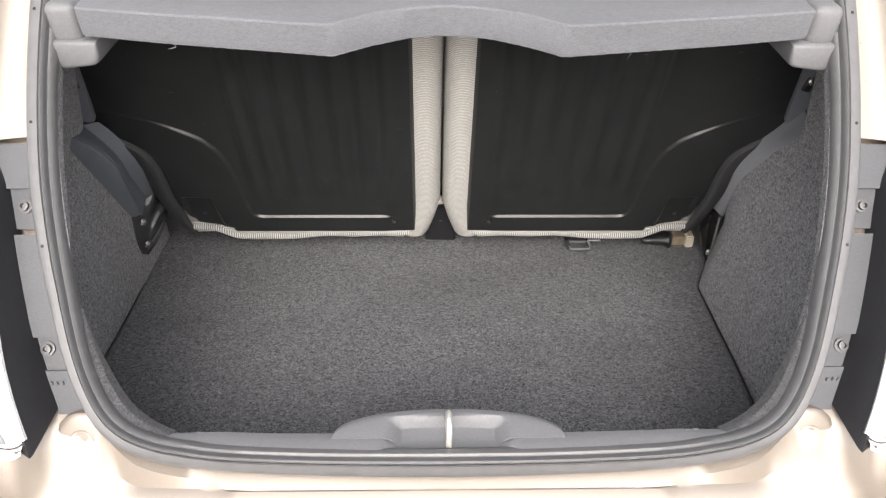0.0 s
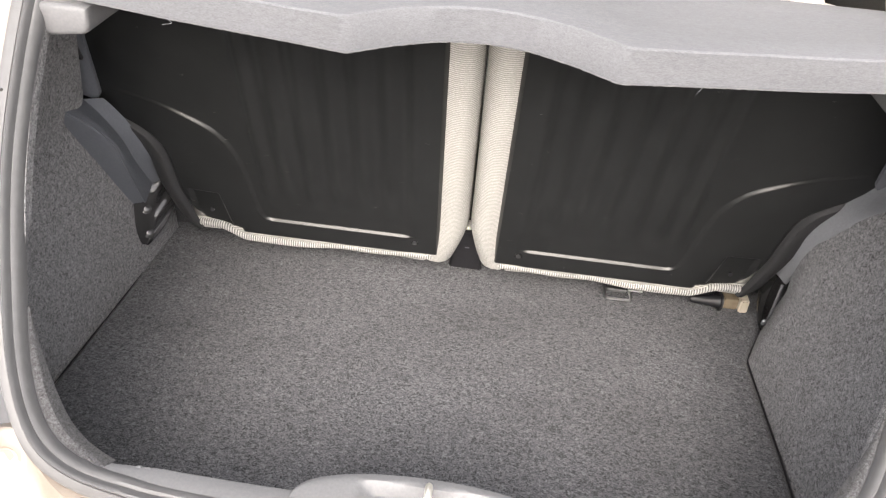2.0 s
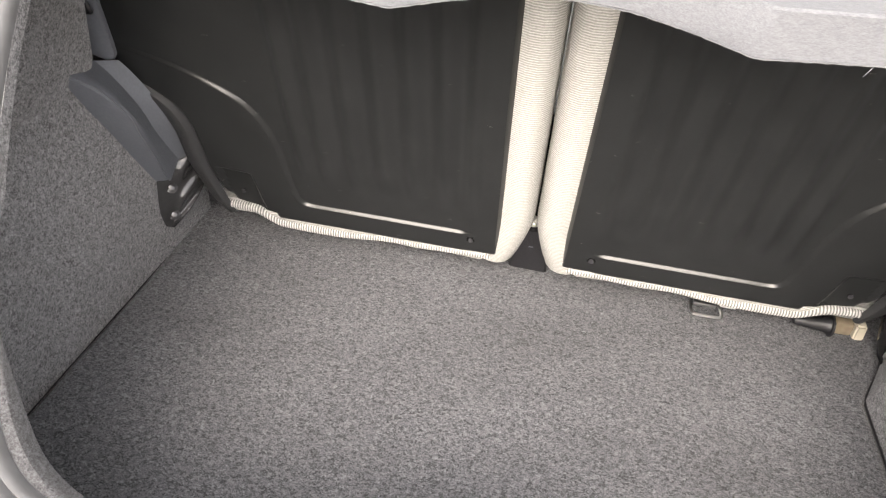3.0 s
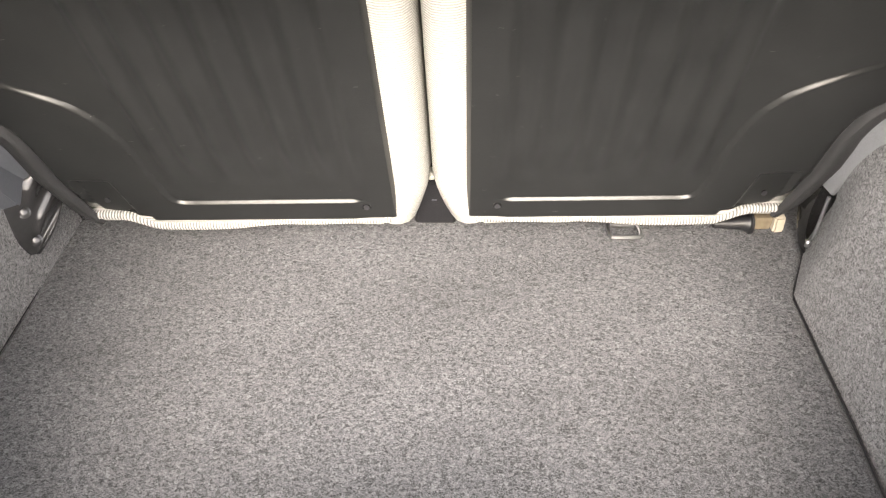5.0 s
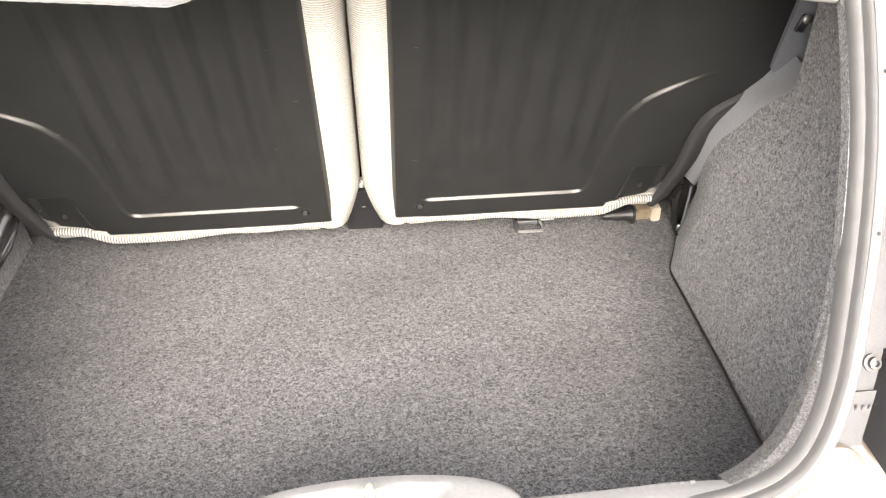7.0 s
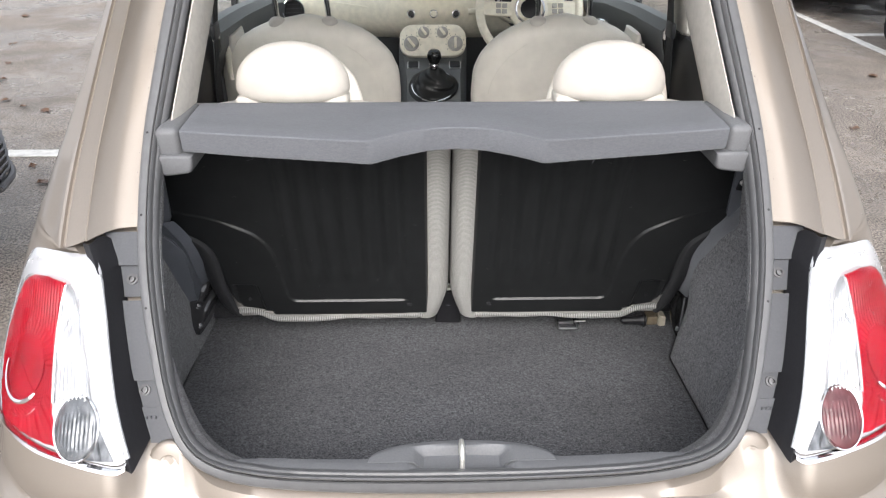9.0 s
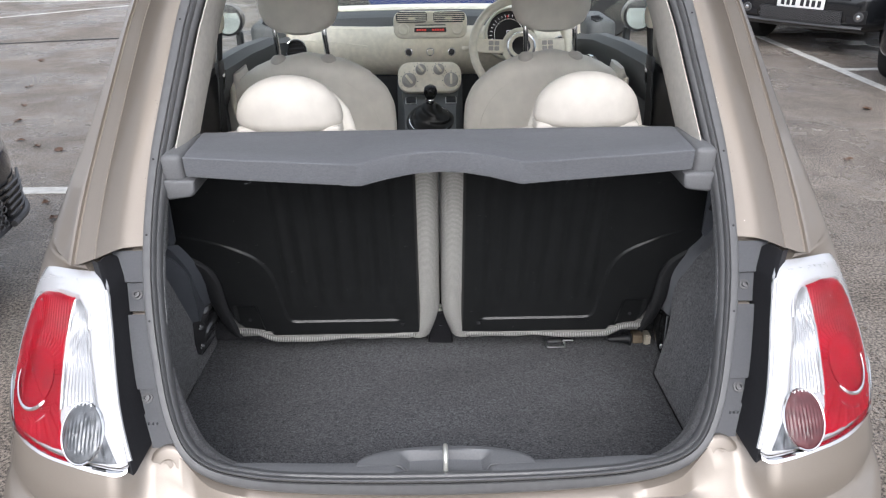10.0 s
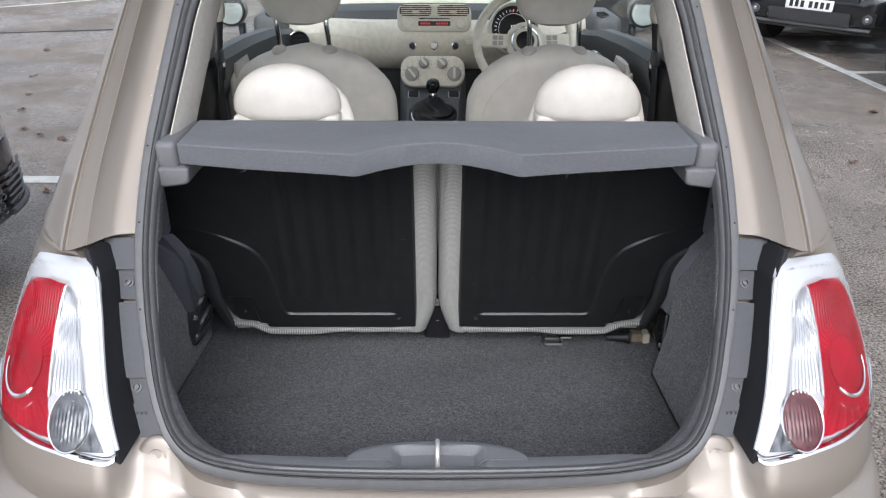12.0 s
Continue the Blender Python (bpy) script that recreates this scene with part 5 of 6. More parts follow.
# ---- front of the cabin ----
def loft(sections, n=40, power=2.4):
    """A rounded solid: sections of (x, y, z, half width, half depth) up its height."""
    rows = []
    for x, y, z, w, d in sections:
        row = []
        for a in np.linspace(0, 2 * math.pi, n, endpoint=False):
            c, s = math.cos(a), math.sin(a)
            row.append((x + w * math.copysign(abs(c) ** (2 / power), c), y + d * math.copysign(abs(s) ** (2 / power), s), z))
        rows.append(row)
    return caps(sheet(rows, closed=True))


def build_front_seat(x):
    s = thing("front_seat", "greige leather front seat with a round-shouldered back", "car seat", group="front seats")
    zs = np.linspace(0.42, 1.185, 40)
    w = np.interp(zs, [0.42, 0.7, 0.94, 1.02, 1.075, 1.125, 1.155, 1.175, 1.185], [0.23, 0.255, 0.272, 0.268, 0.245, 0.195, 0.145, 0.085, 0.02])
    part("backrest", loft([(x, 1.34 + 0.16 * (1.2 - z) ** 1.1, z, wi, 0.07 * min(1, 0.25 + wi / 0.22)) for z, wi in zip(zs, w)], 48), SEAT_BACK, s)
    # ivory side bolster and seam
    seam = [(x + 0.225 * math.cos(a), 1.264, 0.93 + 0.21 * math.sin(a)) for a in np.linspace(radians(5), radians(175), 40)]
    part("seam", tube([(px, 1.34 + 0.16 * (1.2 - pz) ** 1.1 - 0.062, pz) for px, _, pz in seam], 0.0012, 6), SEAT_BACK, s, "stitched seam")
    out = -1 if x < 0 else 1
    part("bolster", loft([(x + out * (0.235 - 0.1 * max(0, (z - 1.0)) ** 1.0), 1.38 + 0.16 * (1.2 - z), z, 0.038 * math.sqrt(max(0.02, 1 - max(0, (z - 0.95) / 0.185) ** 2)), 0.075) for z in np.linspace(0.6, 1.13, 18)], 20), SEAT_BACK, s, "ivory side bolster")
    part("tilt_lever", loft([(x + out * 0.235, 1.335, z, 0.009 + 0.004 * math.sin((z - 1.0) * 28), 0.016) for z in np.linspace(1.0, 1.1, 10)], 14), IVORY, s, "ivory tilt lever")
    part("cushion", box(x - 0.25, x + 0.25, 1.4, 1.92, 0.4, 0.56, 0.05, 4), LEATHER, s)
    hz = np.linspace(1.245, 1.44, 22)
    hw = np.interp(hz, [1.245, 1.252, 1.275, 1.31, 1.37, 1.41, 1.44], [0.03, 0.07, 0.104, 0.119, 0.122, 0.104, 0.03])
    part("headrest", loft([(x - 0.01, 1.34, z, wi, 0.045 * min(1, 0.3 + wi / 0.1)) for z, wi in zip(hz, hw)], 40), SEAT_BACK, s, "round greige headrest")
    for dx in (-0.083, 0.067):
        part("headrest_rod", tube(spline([(x + dx - 0.004, 1.335, 1.3), (x + dx - 0.003, 1.325, 1.25), (x + dx, 1.328, 1.21), (x + dx + 0.002, 1.335, 1.155)], 12), 0.0078, 12), CHROME, s, "chrome headrest rod")
        part("rod_sleeve", turned([(0.026, -0.01), (0.025, 0.006), (0.019, 0.013), (0.011, 0.016)], pose(x + dx + 0.002, 1.322, 1.166, 16), 20), LEATHER, s)
    return s


for x in (-0.4, 0.362):
    build_front_seat(x)


def build_rear_headrests():
    for ob in [o for o in scene.objects if o.name.startswith("rear_seatback")]:
        side = -1 if ob.children[0].data.vertices[0].co.x < 0 else 1
        x = side * 0.318
        zs = 1.2275 - 0.0545 * np.cos(np.linspace(0, math.pi, 36))
        w = [0.09 + 0.0235 * math.sqrt(max(0, 1 - ((1.194 - z) / 0.0215) ** 2)) if z < 1.194 else 0.1135 * max(0.002, 1 - ((z - 1.194) / 0.0885) ** 2.1) ** 0.5 for z in zs]
        part("headrest", loft([(x, 0.585, z, wi, 0.054 * (wi / 0.1135) ** 0.85) for z, wi in zip(zs, w)], 44, 2.1), LEATHER, ob, "ivory leather half-dome headrest")
        for dx in (-0.085, 0.085):
            part("headrest_foot", box(x + dx - 0.026, x + dx + 0.026, 0.55, 0.62, 1.15, 1.181, 0.008, 3), LEATHER, ob)
        zs = np.linspace(1.1, 1.26, 18)
        w = np.interp(zs, [1.1, 1.16, 1.2, 1.23, 1.245, 1.255, 1.26], [0.13, 0.127, 0.115, 0.09, 0.062, 0.035, 0.01])
        part("headrest_frame", loft([(x + 0.008, 0.62, z, wi, 0.035) for z, wi in zip(zs, w)], 40, 2.2), SEAT_BACK, ob, "greige headrest surround")
        rows = [[(x + u * 0.2, 0.55 + 0.045 * (1 - math.cos(a)), 1.125 + 0.04 * math.sin(a) - 0.02 * abs(u) ** 3) for a in np.linspace(0, math.pi, 10)] for u in np.linspace(-1, 1, 17)]
        part("shoulder", caps(sheet(rows)), LEATHER, ob, "ivory leather top edge")


build_rear_headrests()


def build_dashboard():
    d = thing("dashboard", "ivory dashboard with grey pad and round controls", "dashboard")
    rows = []
    for x in np.linspace(-0.68, 0.68, 41):
        c = 0.05 * (x / 0.68) ** 2
        rows.append([(x, y + c * 1.5, z - c * 0.5) for y, z in ((2.66, 1.13), (2.5, 1.17), (2.36, 1.186), (2.27, 1.184), (2.23, 1.165), (2.215, 1.13))])
    part("upper_pad", sheet(rows, thick=0.01), DASH_GREY, d, "grey soft dashboard top")
    rows = [[(x, 2.3 + 0.08 * (x / 0.68) ** 2 + dy, 1.187 - 0.025 * (x / 0.68) ** 2 + dz) for dy, dz in ((-0.01, 0.0), (0.0, 0.008), (0.12, 0.006), (0.2, -0.008))] for x in np.linspace(-0.66, 0.66, 31)]
    part("top_ledge", sheet(rows, thick=0.004), IVORY, d, "pale dashboard top ledge")
    rows = []
    for x in np.linspace(-0.68, 0.68, 61):
        c = 0.07 * (x / 0.68) ** 2
        belly = 0.03 * math.exp(-((x + 0.015) / 0.2) ** 2)
        rows.append([(x, y + c - belly * k, z) for y, z, k in ((2.225, 1.13, 0.2), (2.2, 1.12, 0.5), (2.185, 1.09, 1), (2.175, 1.05, 1), (2.18, 1.0, 1), (2.21, 0.95, 0.6), (2.26, 0.92, 0.2), (2.3, 0.9, 0))])
    part("fascia", sheet(rows, thick=0.008), IVORY, d, "glossy ivory fascia")
    part("lower_trim", box(-0.66, 0.66, 2.27, 2.5, 0.5, 0.92, 0.03, 3), CHARCOAL, d, "charcoal knee trim")
    # glove box crease
    part("crease", tube(spline([(-0.6, 2.17, 1.085), (-0.4, 2.155, 1.075), (-0.28, 2.15, 1.06)], 14), 0.003, 6), IVORY, d)
    # radio and vents
    R = pose(-0.014, 2.13, 1.146, 78)
    radio = part("radio_panel", plate(rounded(0.3, 0.108, 0.035, 8), R, 0.022, 0.006, 3), IVORY, d, "ivory radio and vent panel")
    for sx in (-0.075, 0.075):
        part("vent_frame", plate(rounded(0.13, 0.042, 0.016, 6, sx, 0.029), R @ pose(0, 0, 0.022), 0.003, 0.001, 1), CHARCOAL, radio)
        for i in range(5):
            part("vent_slat", plate(rounded(0.122, 0.0035, 0.0015, 3, sx, 0.014 + i * 0.0075), R @ pose(0, 0, 0.024), 0.004), IVORY, radio)
        part("vent_tab", plate(rounded(0.03, 0.008, 0.003, 4, sx, 0.022), R @ pose(0, 0, 0.027), 0.006, 0.001, 1), IVORY, radio)
        part("radio_knob", turned([(0.024, 0), (0.023, 0.006), (0.019, 0.008), (0.016, 0.007), (0.006, 0.008), (0.0, 0.008)], R @ pose(sx * 1.46, -0.018, 0.022), 28), IVORY, radio, "round ivory radio knob")
    part("vent_switch", plate(rounded(0.026, 0.04, 0.006, 4, 0, 0.029), R @ pose(0, 0, 0.022), 0.005, 0.001, 1), IVORY, radio)
    part("disc_slot", plate(rounded(0.125, 0.004, 0.0015, 3, 0, -0.002), R @ pose(0, 0, 0.022), 0.0012), CHARCOAL, radio)
    disp = part("radio_display", plate(rounded(0.13, 0.018, 0.003, 3, 0, -0.021), R @ pose(0, 0, 0.022), 0.002), DISPLAY, radio, "dark red-lit radio display")
    for i in range(11):
        if i not in (4, 5):
            part("lit_bar", plate(rounded(0.007, 0.008, 0.001, 2, -0.052 + i * 0.0104, -0.021), R @ pose(0, 0, 0.0242), 0.0006), RED_GLOW, disp)
    for i in range(8):
        part("preset_key", plate(rounded(0.017, 0.006, 0.001, 2, -0.066 + i * 0.019, -0.04), R @ pose(0, 0, 0.022), 0.002), IVORY, radio)
    # three round switches
    for sx in (-0.105, -0.016, 0.073):
        m = pose(sx, 2.128, 1.038, 82)
        sw = part("round_switch", turned([(0.017, 0), (0.0165, 0.012), (0.0125, 0.013)], m, 24), CHROME, d, "chrome-ringed round switch")
        part("switch_cap", turned([(0.0125, 0), (0.0122, 0.0155), (0.0, 0.0165)], m, 20), IVORY if abs(sx + 0.016) < 0.01 else DISPLAY, sw)
    # climate panel
    C = pose(-0.02, 2.075, 0.938, 62)
    cl = part("climate_panel", plate(rounded(0.262, 0.125, 0.05, 10), C, 0.03, 0.006, 3), IVORY, d, "ivory oval climate panel with four knobs")
    for kx, ky, r in ((-0.085, -0.014, 0.03), (-0.036, 0.03, 0.0225), (0.038, 0.03, 0.0225), (0.088, -0.014, 0.03)):
        knob = part("climate_knob", turned([(r, 0), (r * 0.98, 0.006), (r * 0.8, 0.009), (r * 0.76, 0.014), (0, 0.015)], C @ pose(kx, ky, 0.03), 28), PILLAR, cl, "round ivory climate knob")
        bm = box(-0.005, 0.005, -r * 0.72, r * 0.72, 0.012, 0.024, 0.002, 2)
        part("grip", moved(bm, C @ pose(kx, ky, 0.03, 0, 0, 38 if kx < 0.05 else 0)), IVORY, knob)
        for i in range(9):
            a = radians(-40 + i * 32)
            part("scale_mark", turned([(0.0016, 0), (0.0014, 0.0006)], C @ pose(kx + (r + 0.006) * math.cos(a), ky + (r + 0.006) * math.sin(a), 0.03), 6), CHARCOAL, knob)
    part("climate_key", plate(rounded(0.06, 0.014, 0.005, 5, 0.0, -0.032), C @ pose(0, 0, 0.03), 0.004, 0.001, 1), IVORY, cl)
    # corner vents
    for side in (-1, 1):
        m = pose(side * 0.555 - 0.02, 2.14, 1.048, 80, 0, side * -14)
        v = part("corner_vent", turned([(0.046, -0.02), (0.046, 0.006), (0.04, 0.008), (0.037, -0.002), (0.036, -0.016), (0.0, -0.018)], m, 30), BLACK_PLASTIC, d, "round chrome-ringed air vent")
        part("vent_ring", tube([m @ Vector((0.043 * math.cos(a), 0.043 * math.sin(a), 0.008)) for a in np.linspace(0, 2 * math.pi, 36, endpoint=False)], 0.0032, 8, closed=True), CHROME, v)
        for i in range(4):
            bm = box(-0.034, 0.034, -0.002, 0.002, -0.008, 0.0, 0.001, 1)
            part("vent_blade", moved(bm, m @ pose(0, -0.024 + i * 0.016, 0)), CHARCOAL, v)
    for side in (-1, 1):
        pad = part("corner_pad", box(side * 0.69 - 0.06, side * 0.69 + 0.06, 2.1, 2.4, 0.93, 1.16, 0.03, 4), DASH_GREY, d, "grey padded dashboard corner")
        for i in range(5):
            bm = box(-0.028 + 0.004 * abs(i - 2), 0.028 - 0.004 * abs(i - 2), -0.002, 0.002, -0.004, 0.002, 0.001, 1)
            part("speaker_slit", moved(bm, pose(side * 0.672, 2.13, 1.163, 25, 0, 20) @ pose(0, -0.018 + 0.009 * i, 0)), BLACK_PLASTIC, pad)
    # instrument pod
    m = pose(0.3, 2.02, 1.125, 76)
    pod = part("instrument_pod", turned([(0.09, -0.14), (0.1, -0.06), (0.1, 0.02), (0.094, 0.026), (0.088, 0.018), (0.088, -0.02)], m, 40), IVORY, d, "round ivory instrument pod")
    part("dial_face", turned([(0.089, -0.022), (0.089, -0.018), (0.0, -0.018)], m, 40), DISPLAY, pod, "dark dial with lit ring")
    part("dial_ring", tube([m @ Vector((0.058 * math.cos(a), 0.058 * math.sin(a), -0.016)) for a in np.linspace(0, 2 * math.pi, 48, endpoint=False)], 0.0018, 6, closed=True), CHROME, pod)
    for i in range(25):
        a = radians(-50 + i * 280 / 24)
        bm = box(-0.001, 0.001, 0.066, 0.076, -0.0175, -0.0165, 0)
        part("dial_mark", moved(bm, m @ pose(0, 0, 0, 0, 0, math.degrees(a) - 90)), WHITE_GLOW, pod, smooth=False)
    for bx0, bx1, by0, by1 in ((-0.009, -0.006, -0.014, 0.014), (0.006, 0.009, -0.014, 0.014), (-0.009, 0.009, 0.012, 0.015), (-0.009, 0.009, -0.015, -0.012)):
        part("dial_digit", moved(box(bx0, bx1, by0, by1, -0.0175, -0.0165, 0), m), WHITE_GLOW, pod, smooth=False)
    part("warning_light", turned([(0.004, 0), (0.004, 0.001)], m @ pose(-0.005, 0.068, -0.017), 10), RED_GLOW, pod)


build_dashboard()


def build_steering_wheel():
    s = thing("steering_wheel", "ivory leather steering wheel with a chrome-ringed hub", "steering wheel")
    m = pose(0.325, 1.84, 1.105, 66)
    part("rim", tube([m @ Vector((0.178 * math.cos(a), 0.178 * math.sin(a), 0)) for a in np.linspace(0, 2 * math.pi, 64, endpoint=False)], 0.0165, 12, closed=True), IVORY, s)
    part("hub", turned([(0.04, -0.05), (0.07, -0.02), (0.072, 0.005), (0.055, 0.018), (0.0, 0.022)], m, 36), IVORY, s)
    part("hub_ring", tube([m @ Vector((0.05 * math.cos(a), 0.05 * math.sin(a), 0.019)) for a in np.linspace(0, 2 * math.pi, 48, endpoint=False)], 0.005, 8, closed=True), CHROME, s)
    part("badge", turned([(0.034, 0.018), (0.034, 0.024), (0.03, 0.0255), (0.0, 0.026)], m, 28), DISPLAY, s, "round dark badge without lettering")
    for a in (178, 2, 270):
        bm = box(0.05, 0.172, -0.026, 0.026, -0.012, 0.01, 0.008, 3)
        sp = part("spoke", moved(bm, m @ pose(0, 0, 0, 0, 0, a)), IVORY, s)
        if a != 270:
            for kx, ky in ((0.09, 0.01), (0.09, -0.01), (0.112, 0.01), (0.112, -0.01)):
                part("spoke_key", moved(box(kx - 0.009, kx + 0.009, ky - 0.008, ky + 0.008, 0.009, 0.013, 0.002, 1), m @ pose(0, 0, 0, 0, 0, a)), LEATHER, sp)
    part("stalk", tube([(0.17, 1.9, 1.1), (0.12, 1.9, 1.09), (0.108, 1.9, 1.088)], [0.008, 0.009, 0.012], 10), IVORY, s, "ivory stalk")
    part("column", tube([(0.325, 1.86, 1.12), (0.325, 2.15, 1.02)], 0.045, 16), CHARCOAL, s)


build_steering_wheel()


def build_console():
    c = thing("centre_console", "dark grey centre console with gear lever", "console", (0, 0, -0.028))
    rows = [[(-0.02 + sx * w, y, z) for sx, z in ((-1, z0), (-0.95, z1 - 0.02), (-0.85, z1), (0.85, z1), (0.95, z1 - 0.02), (1, z0))] for y, w, z0, z1 in ((1.2, 0.1, 0.35, 0.6), (1.55, 0.1, 0.35, 0.66), (1.7, 0.105, 0.35, 0.75), (1.78, 0.115, 0.4, 0.81), (1.95, 0.12, 0.45, 0.87), (2.05, 0.135, 0.5, 0.9), (2.12, 0.14, 0.55, 0.97))]
    part("console_body", sheet(rows, thick=0.004), DASH_GREY, c)
    m = pose(-0.02, 1.865, 0.845, 18)
    part("gaiter_ring", tube([m @ Vector((0.082 * math.cos(a), 0.1 * math.sin(a), 0.006)) for a in np.linspace(0, 2 * math.pi, 48, endpoint=False)], 0.004, 8, closed=True), CHROME, c, "chrome gaiter ring")
    rows = []
    for u in np.linspace(0, 1, 26):
        r = 0.08 * (1 - u) ** 0.8 + 0.014
        row = []
        for a in np.linspace(0, 2 * math.pi, 40, endpoint=False):
            f = 1 + 0.12 * math.sin(a * 3 + u * 7) * math.sin(u * math.pi) + 0.05 * math.sin(u * 22 + a * 2)
            row.append(m @ Vector((r * f * math.cos(a), 1.2 * r * f * math.sin(a) * (1 - 0.2 * u), 0.085 * u ** 1.1)))
        rows.append(row)
    part("gaiter", sheet(rows, closed=True), GLOSS_LEATHER, c, "creased black leather gaiter")
    part("lever", tube([(-0.02, 1.84, 0.91), (-0.018, 1.835, 0.95)], 0.009, 10), CHROME, c)
    knob = part("gear_knob", turned([(0.012, -0.03), (0.019, -0.02), (0.0255, -0.002), (0.026, 0.008), (0.022, 0.02), (0.014, 0.026), (0.0, 0.0275)], pose(-0.018, 1.832, 0.968, 12), 28), GLOSS_BLACK, c, "glossy black gear knob")
    part("knob_collar", turned([(0.017, -0.034), (0.019, -0.028), (0.016, -0.022)], pose(-0.018, 1.832, 0.968, 12), 24), CHROME, knob)
    for sx in (-0.098, 0.066):
        k = part("window_switch", moved(box(-0.02, 0.02, -0.017, 0.017, -0.004, 0.008, 0.004, 2), pose(sx, 2.0, 0.893, 28)), BLACK_PLASTIC, c)
        part("switch_rim", moved(box(-0.0235, 0.0235, -0.02, 0.02, -0.004, 0.004, 0.003, 2), pose(sx, 2.0, 0.893, 28)), STEEL, k)


build_console()


def build_belts():
    for side in (-1, 1):
        b = thing("seat_belt", "black front seat belt hanging from an ivory guide", "seat belt", group="front seat belts")
        rows = [[(side * x, y, z), (side * x, y + 0.046, z), (side * (x + 0.003), y + 0.046, z), (side * (x + 0.003), y, z)] for x, y, z in ((0.592, 1.12, 1.33), (0.605, 1.1, 1.2), (0.62, 1.1, 1.05), (0.63, 1.1, 0.8), (0.64, 1.1, 0.5))]
        part("webbing", caps(sheet(rows, closed=True)), BELT, b)
        part("second_webbing", caps(sheet([[(side * x, y, z), (side * x, y + 0.04, z), (side * (x + 0.003), y + 0.04, z), (side * (x + 0.003), y, z)] for x, y, z in ((0.6, 1.13, 1.32), (0.64, 1.2, 1.1), (0.655, 1.22, 0.8))], closed=True)), BELT, b)
        part("guide", loft([(side * 0.6, 1.12, z, 0.022 * k, 0.026 * k) for z, k in ((1.285, 0.5), (1.295, 0.85), (1.315, 1), (1.335, 0.95), (1.35, 0.5))], 20), IVORY, b, "ivory belt guide")
        part("buckle_tongue", box(side * 0.605 - 0.006, side * 0.605 + 0.006, 1.085, 1.14, 1.17, 1.21, 0.004, 2), BLACK_PLASTIC, b)


build_belts()


# ---- the car park around ----
def build_parked_car(name, label, paint, at, turn=0, long=1.0, group="parked cars", fogs=True):
    """A parked car; its own nose is at the origin and looks along -x."""
    c = thing(name, label, "car", at, group)
    c.rotation_euler = (0, 0, radians(turn))
    secs = ((0.0, 0.55, 0.42, 0.6), (0.03, 0.66, 0.34, 0.68), (0.1, 0.77, 0.28, 0.74), (0.22, 0.83, 0.25, 0.8), (0.4, 0.86, 0.24, 0.86), (0.9, 0.88, 0.24, 0.95), (1.3, 0.885, 0.24, 0.99), (3.3, 0.885, 0.24, 1.02), (3.9, 0.86, 0.26, 0.98), (4.15, 0.76, 0.32, 0.86))
    xs = spline([s for s in secs], 44)
    rows = []
    for x, w, lo, hi in xs:
        row = []
        for a in np.linspace(0, 2 * math.pi, 44, endpoint=False):
            k, s = math.cos(a), math.sin(a)
            row.append((x * long, w * math.copysign(abs(k) ** 0.32, k), (lo + hi) / 2 + (hi - lo) / 2 * math.copysign(abs(s) ** 0.4, s)))
        rows.append(row)
    part("body", caps(sheet(rows, closed=True)), paint, c)
    rows = []
    for x, w, z in ((1.15, 0.78, 0.97), (1.5, 0.75, 1.15), (1.9, 0.7, 1.36), (2.3, 0.67, 1.45), (3.0, 0.67, 1.46), (3.6, 0.68, 1.4), (3.95, 0.74, 1.12), (4.05, 0.77, 0.98)):
        rows.append([(x * long, -w - 0.08 * (1.46 - z) * 0.3, 0.95), (x * long, -w, 0.95 + (z - 0.95) * 0.7), (x * long, -w + 0.08, z), (x * long, 0, z + 0.02), (x * long, w - 0.08, z), (x * long, w, 0.95 + (z - 0.95) * 0.7), (x * long, w + 0.08 * (1.46 - z) * 0.3, 0.95)])
    part("cabin", caps(sheet(rows)), DISPLAY, c, "dark tinted cabin glass")
    rows = [[(x * long, y, z + 0.022 - 0.03 * (y / 0.6) ** 4) for y in np.linspace(-0.6, 0.6, 9)] for x, z in ((1.95, 1.38), (2.3, 1.455), (3.0, 1.465), (3.55, 1.41))]
    part("roof", sheet(rows, thick=0.02), paint, c)
    for x in (0.78, 3.35):
        for y in (-0.8, 0.8):
            build_wheel(c, x * long, y, 0.325, 0.21, "y")
    # front: lip, grilles, fog lamps, headlights, plate
    def nose(y, z):
        d = -0.004 + 0.075 * (abs(y) / 0.82) ** 4
        return d + 0.05 * max(0, (0.42 - z) / 0.16) ** 2 + 0.04 * max(0, (z - 0.6) / 0.12) ** 2
    ys = np.linspace(-0.66, 0.66, 31)
    part("front_lip", sheet([[(nose(y, 0.3) - 0.012, y, 0.3), (nose(y, 0.3) - 0.03, y, 0.315), (nose(y, 0.3) - 0.02, y, 0.335), (nose(y, 0.34) + 0.05, y, 0.35), (nose(y, 0.3) + 0.1, y, 0.26)] for y in ys], thick=0.006), DARK_STEEL, c, "grey lower lip")
    part("lower_grille", sheet([[(nose(y, z) - 0.014, y, z) for z in (0.345, 0.4, 0.45, 0.485)] for y in np.linspace(-0.45, 0.45, 15)], thick=0.01), BLACK_PLASTIC, c, "black honeycomb lower grille")
    bm = bmesh.new()
    for j in range(4):
        for i in range(22):
            y = -0.44 + i * 0.041 + (j % 2) * 0.02
            z = 0.36 + j * 0.034
            ring = [(nose(y, z) - 0.026, y + 0.019 * math.cos(a), z + 0.014 * math.sin(a)) for a in np.linspace(0, 2 * math.pi, 6, endpoint=False)]
            tube(ring, 0.0035, 4, closed=True, bm=bm)
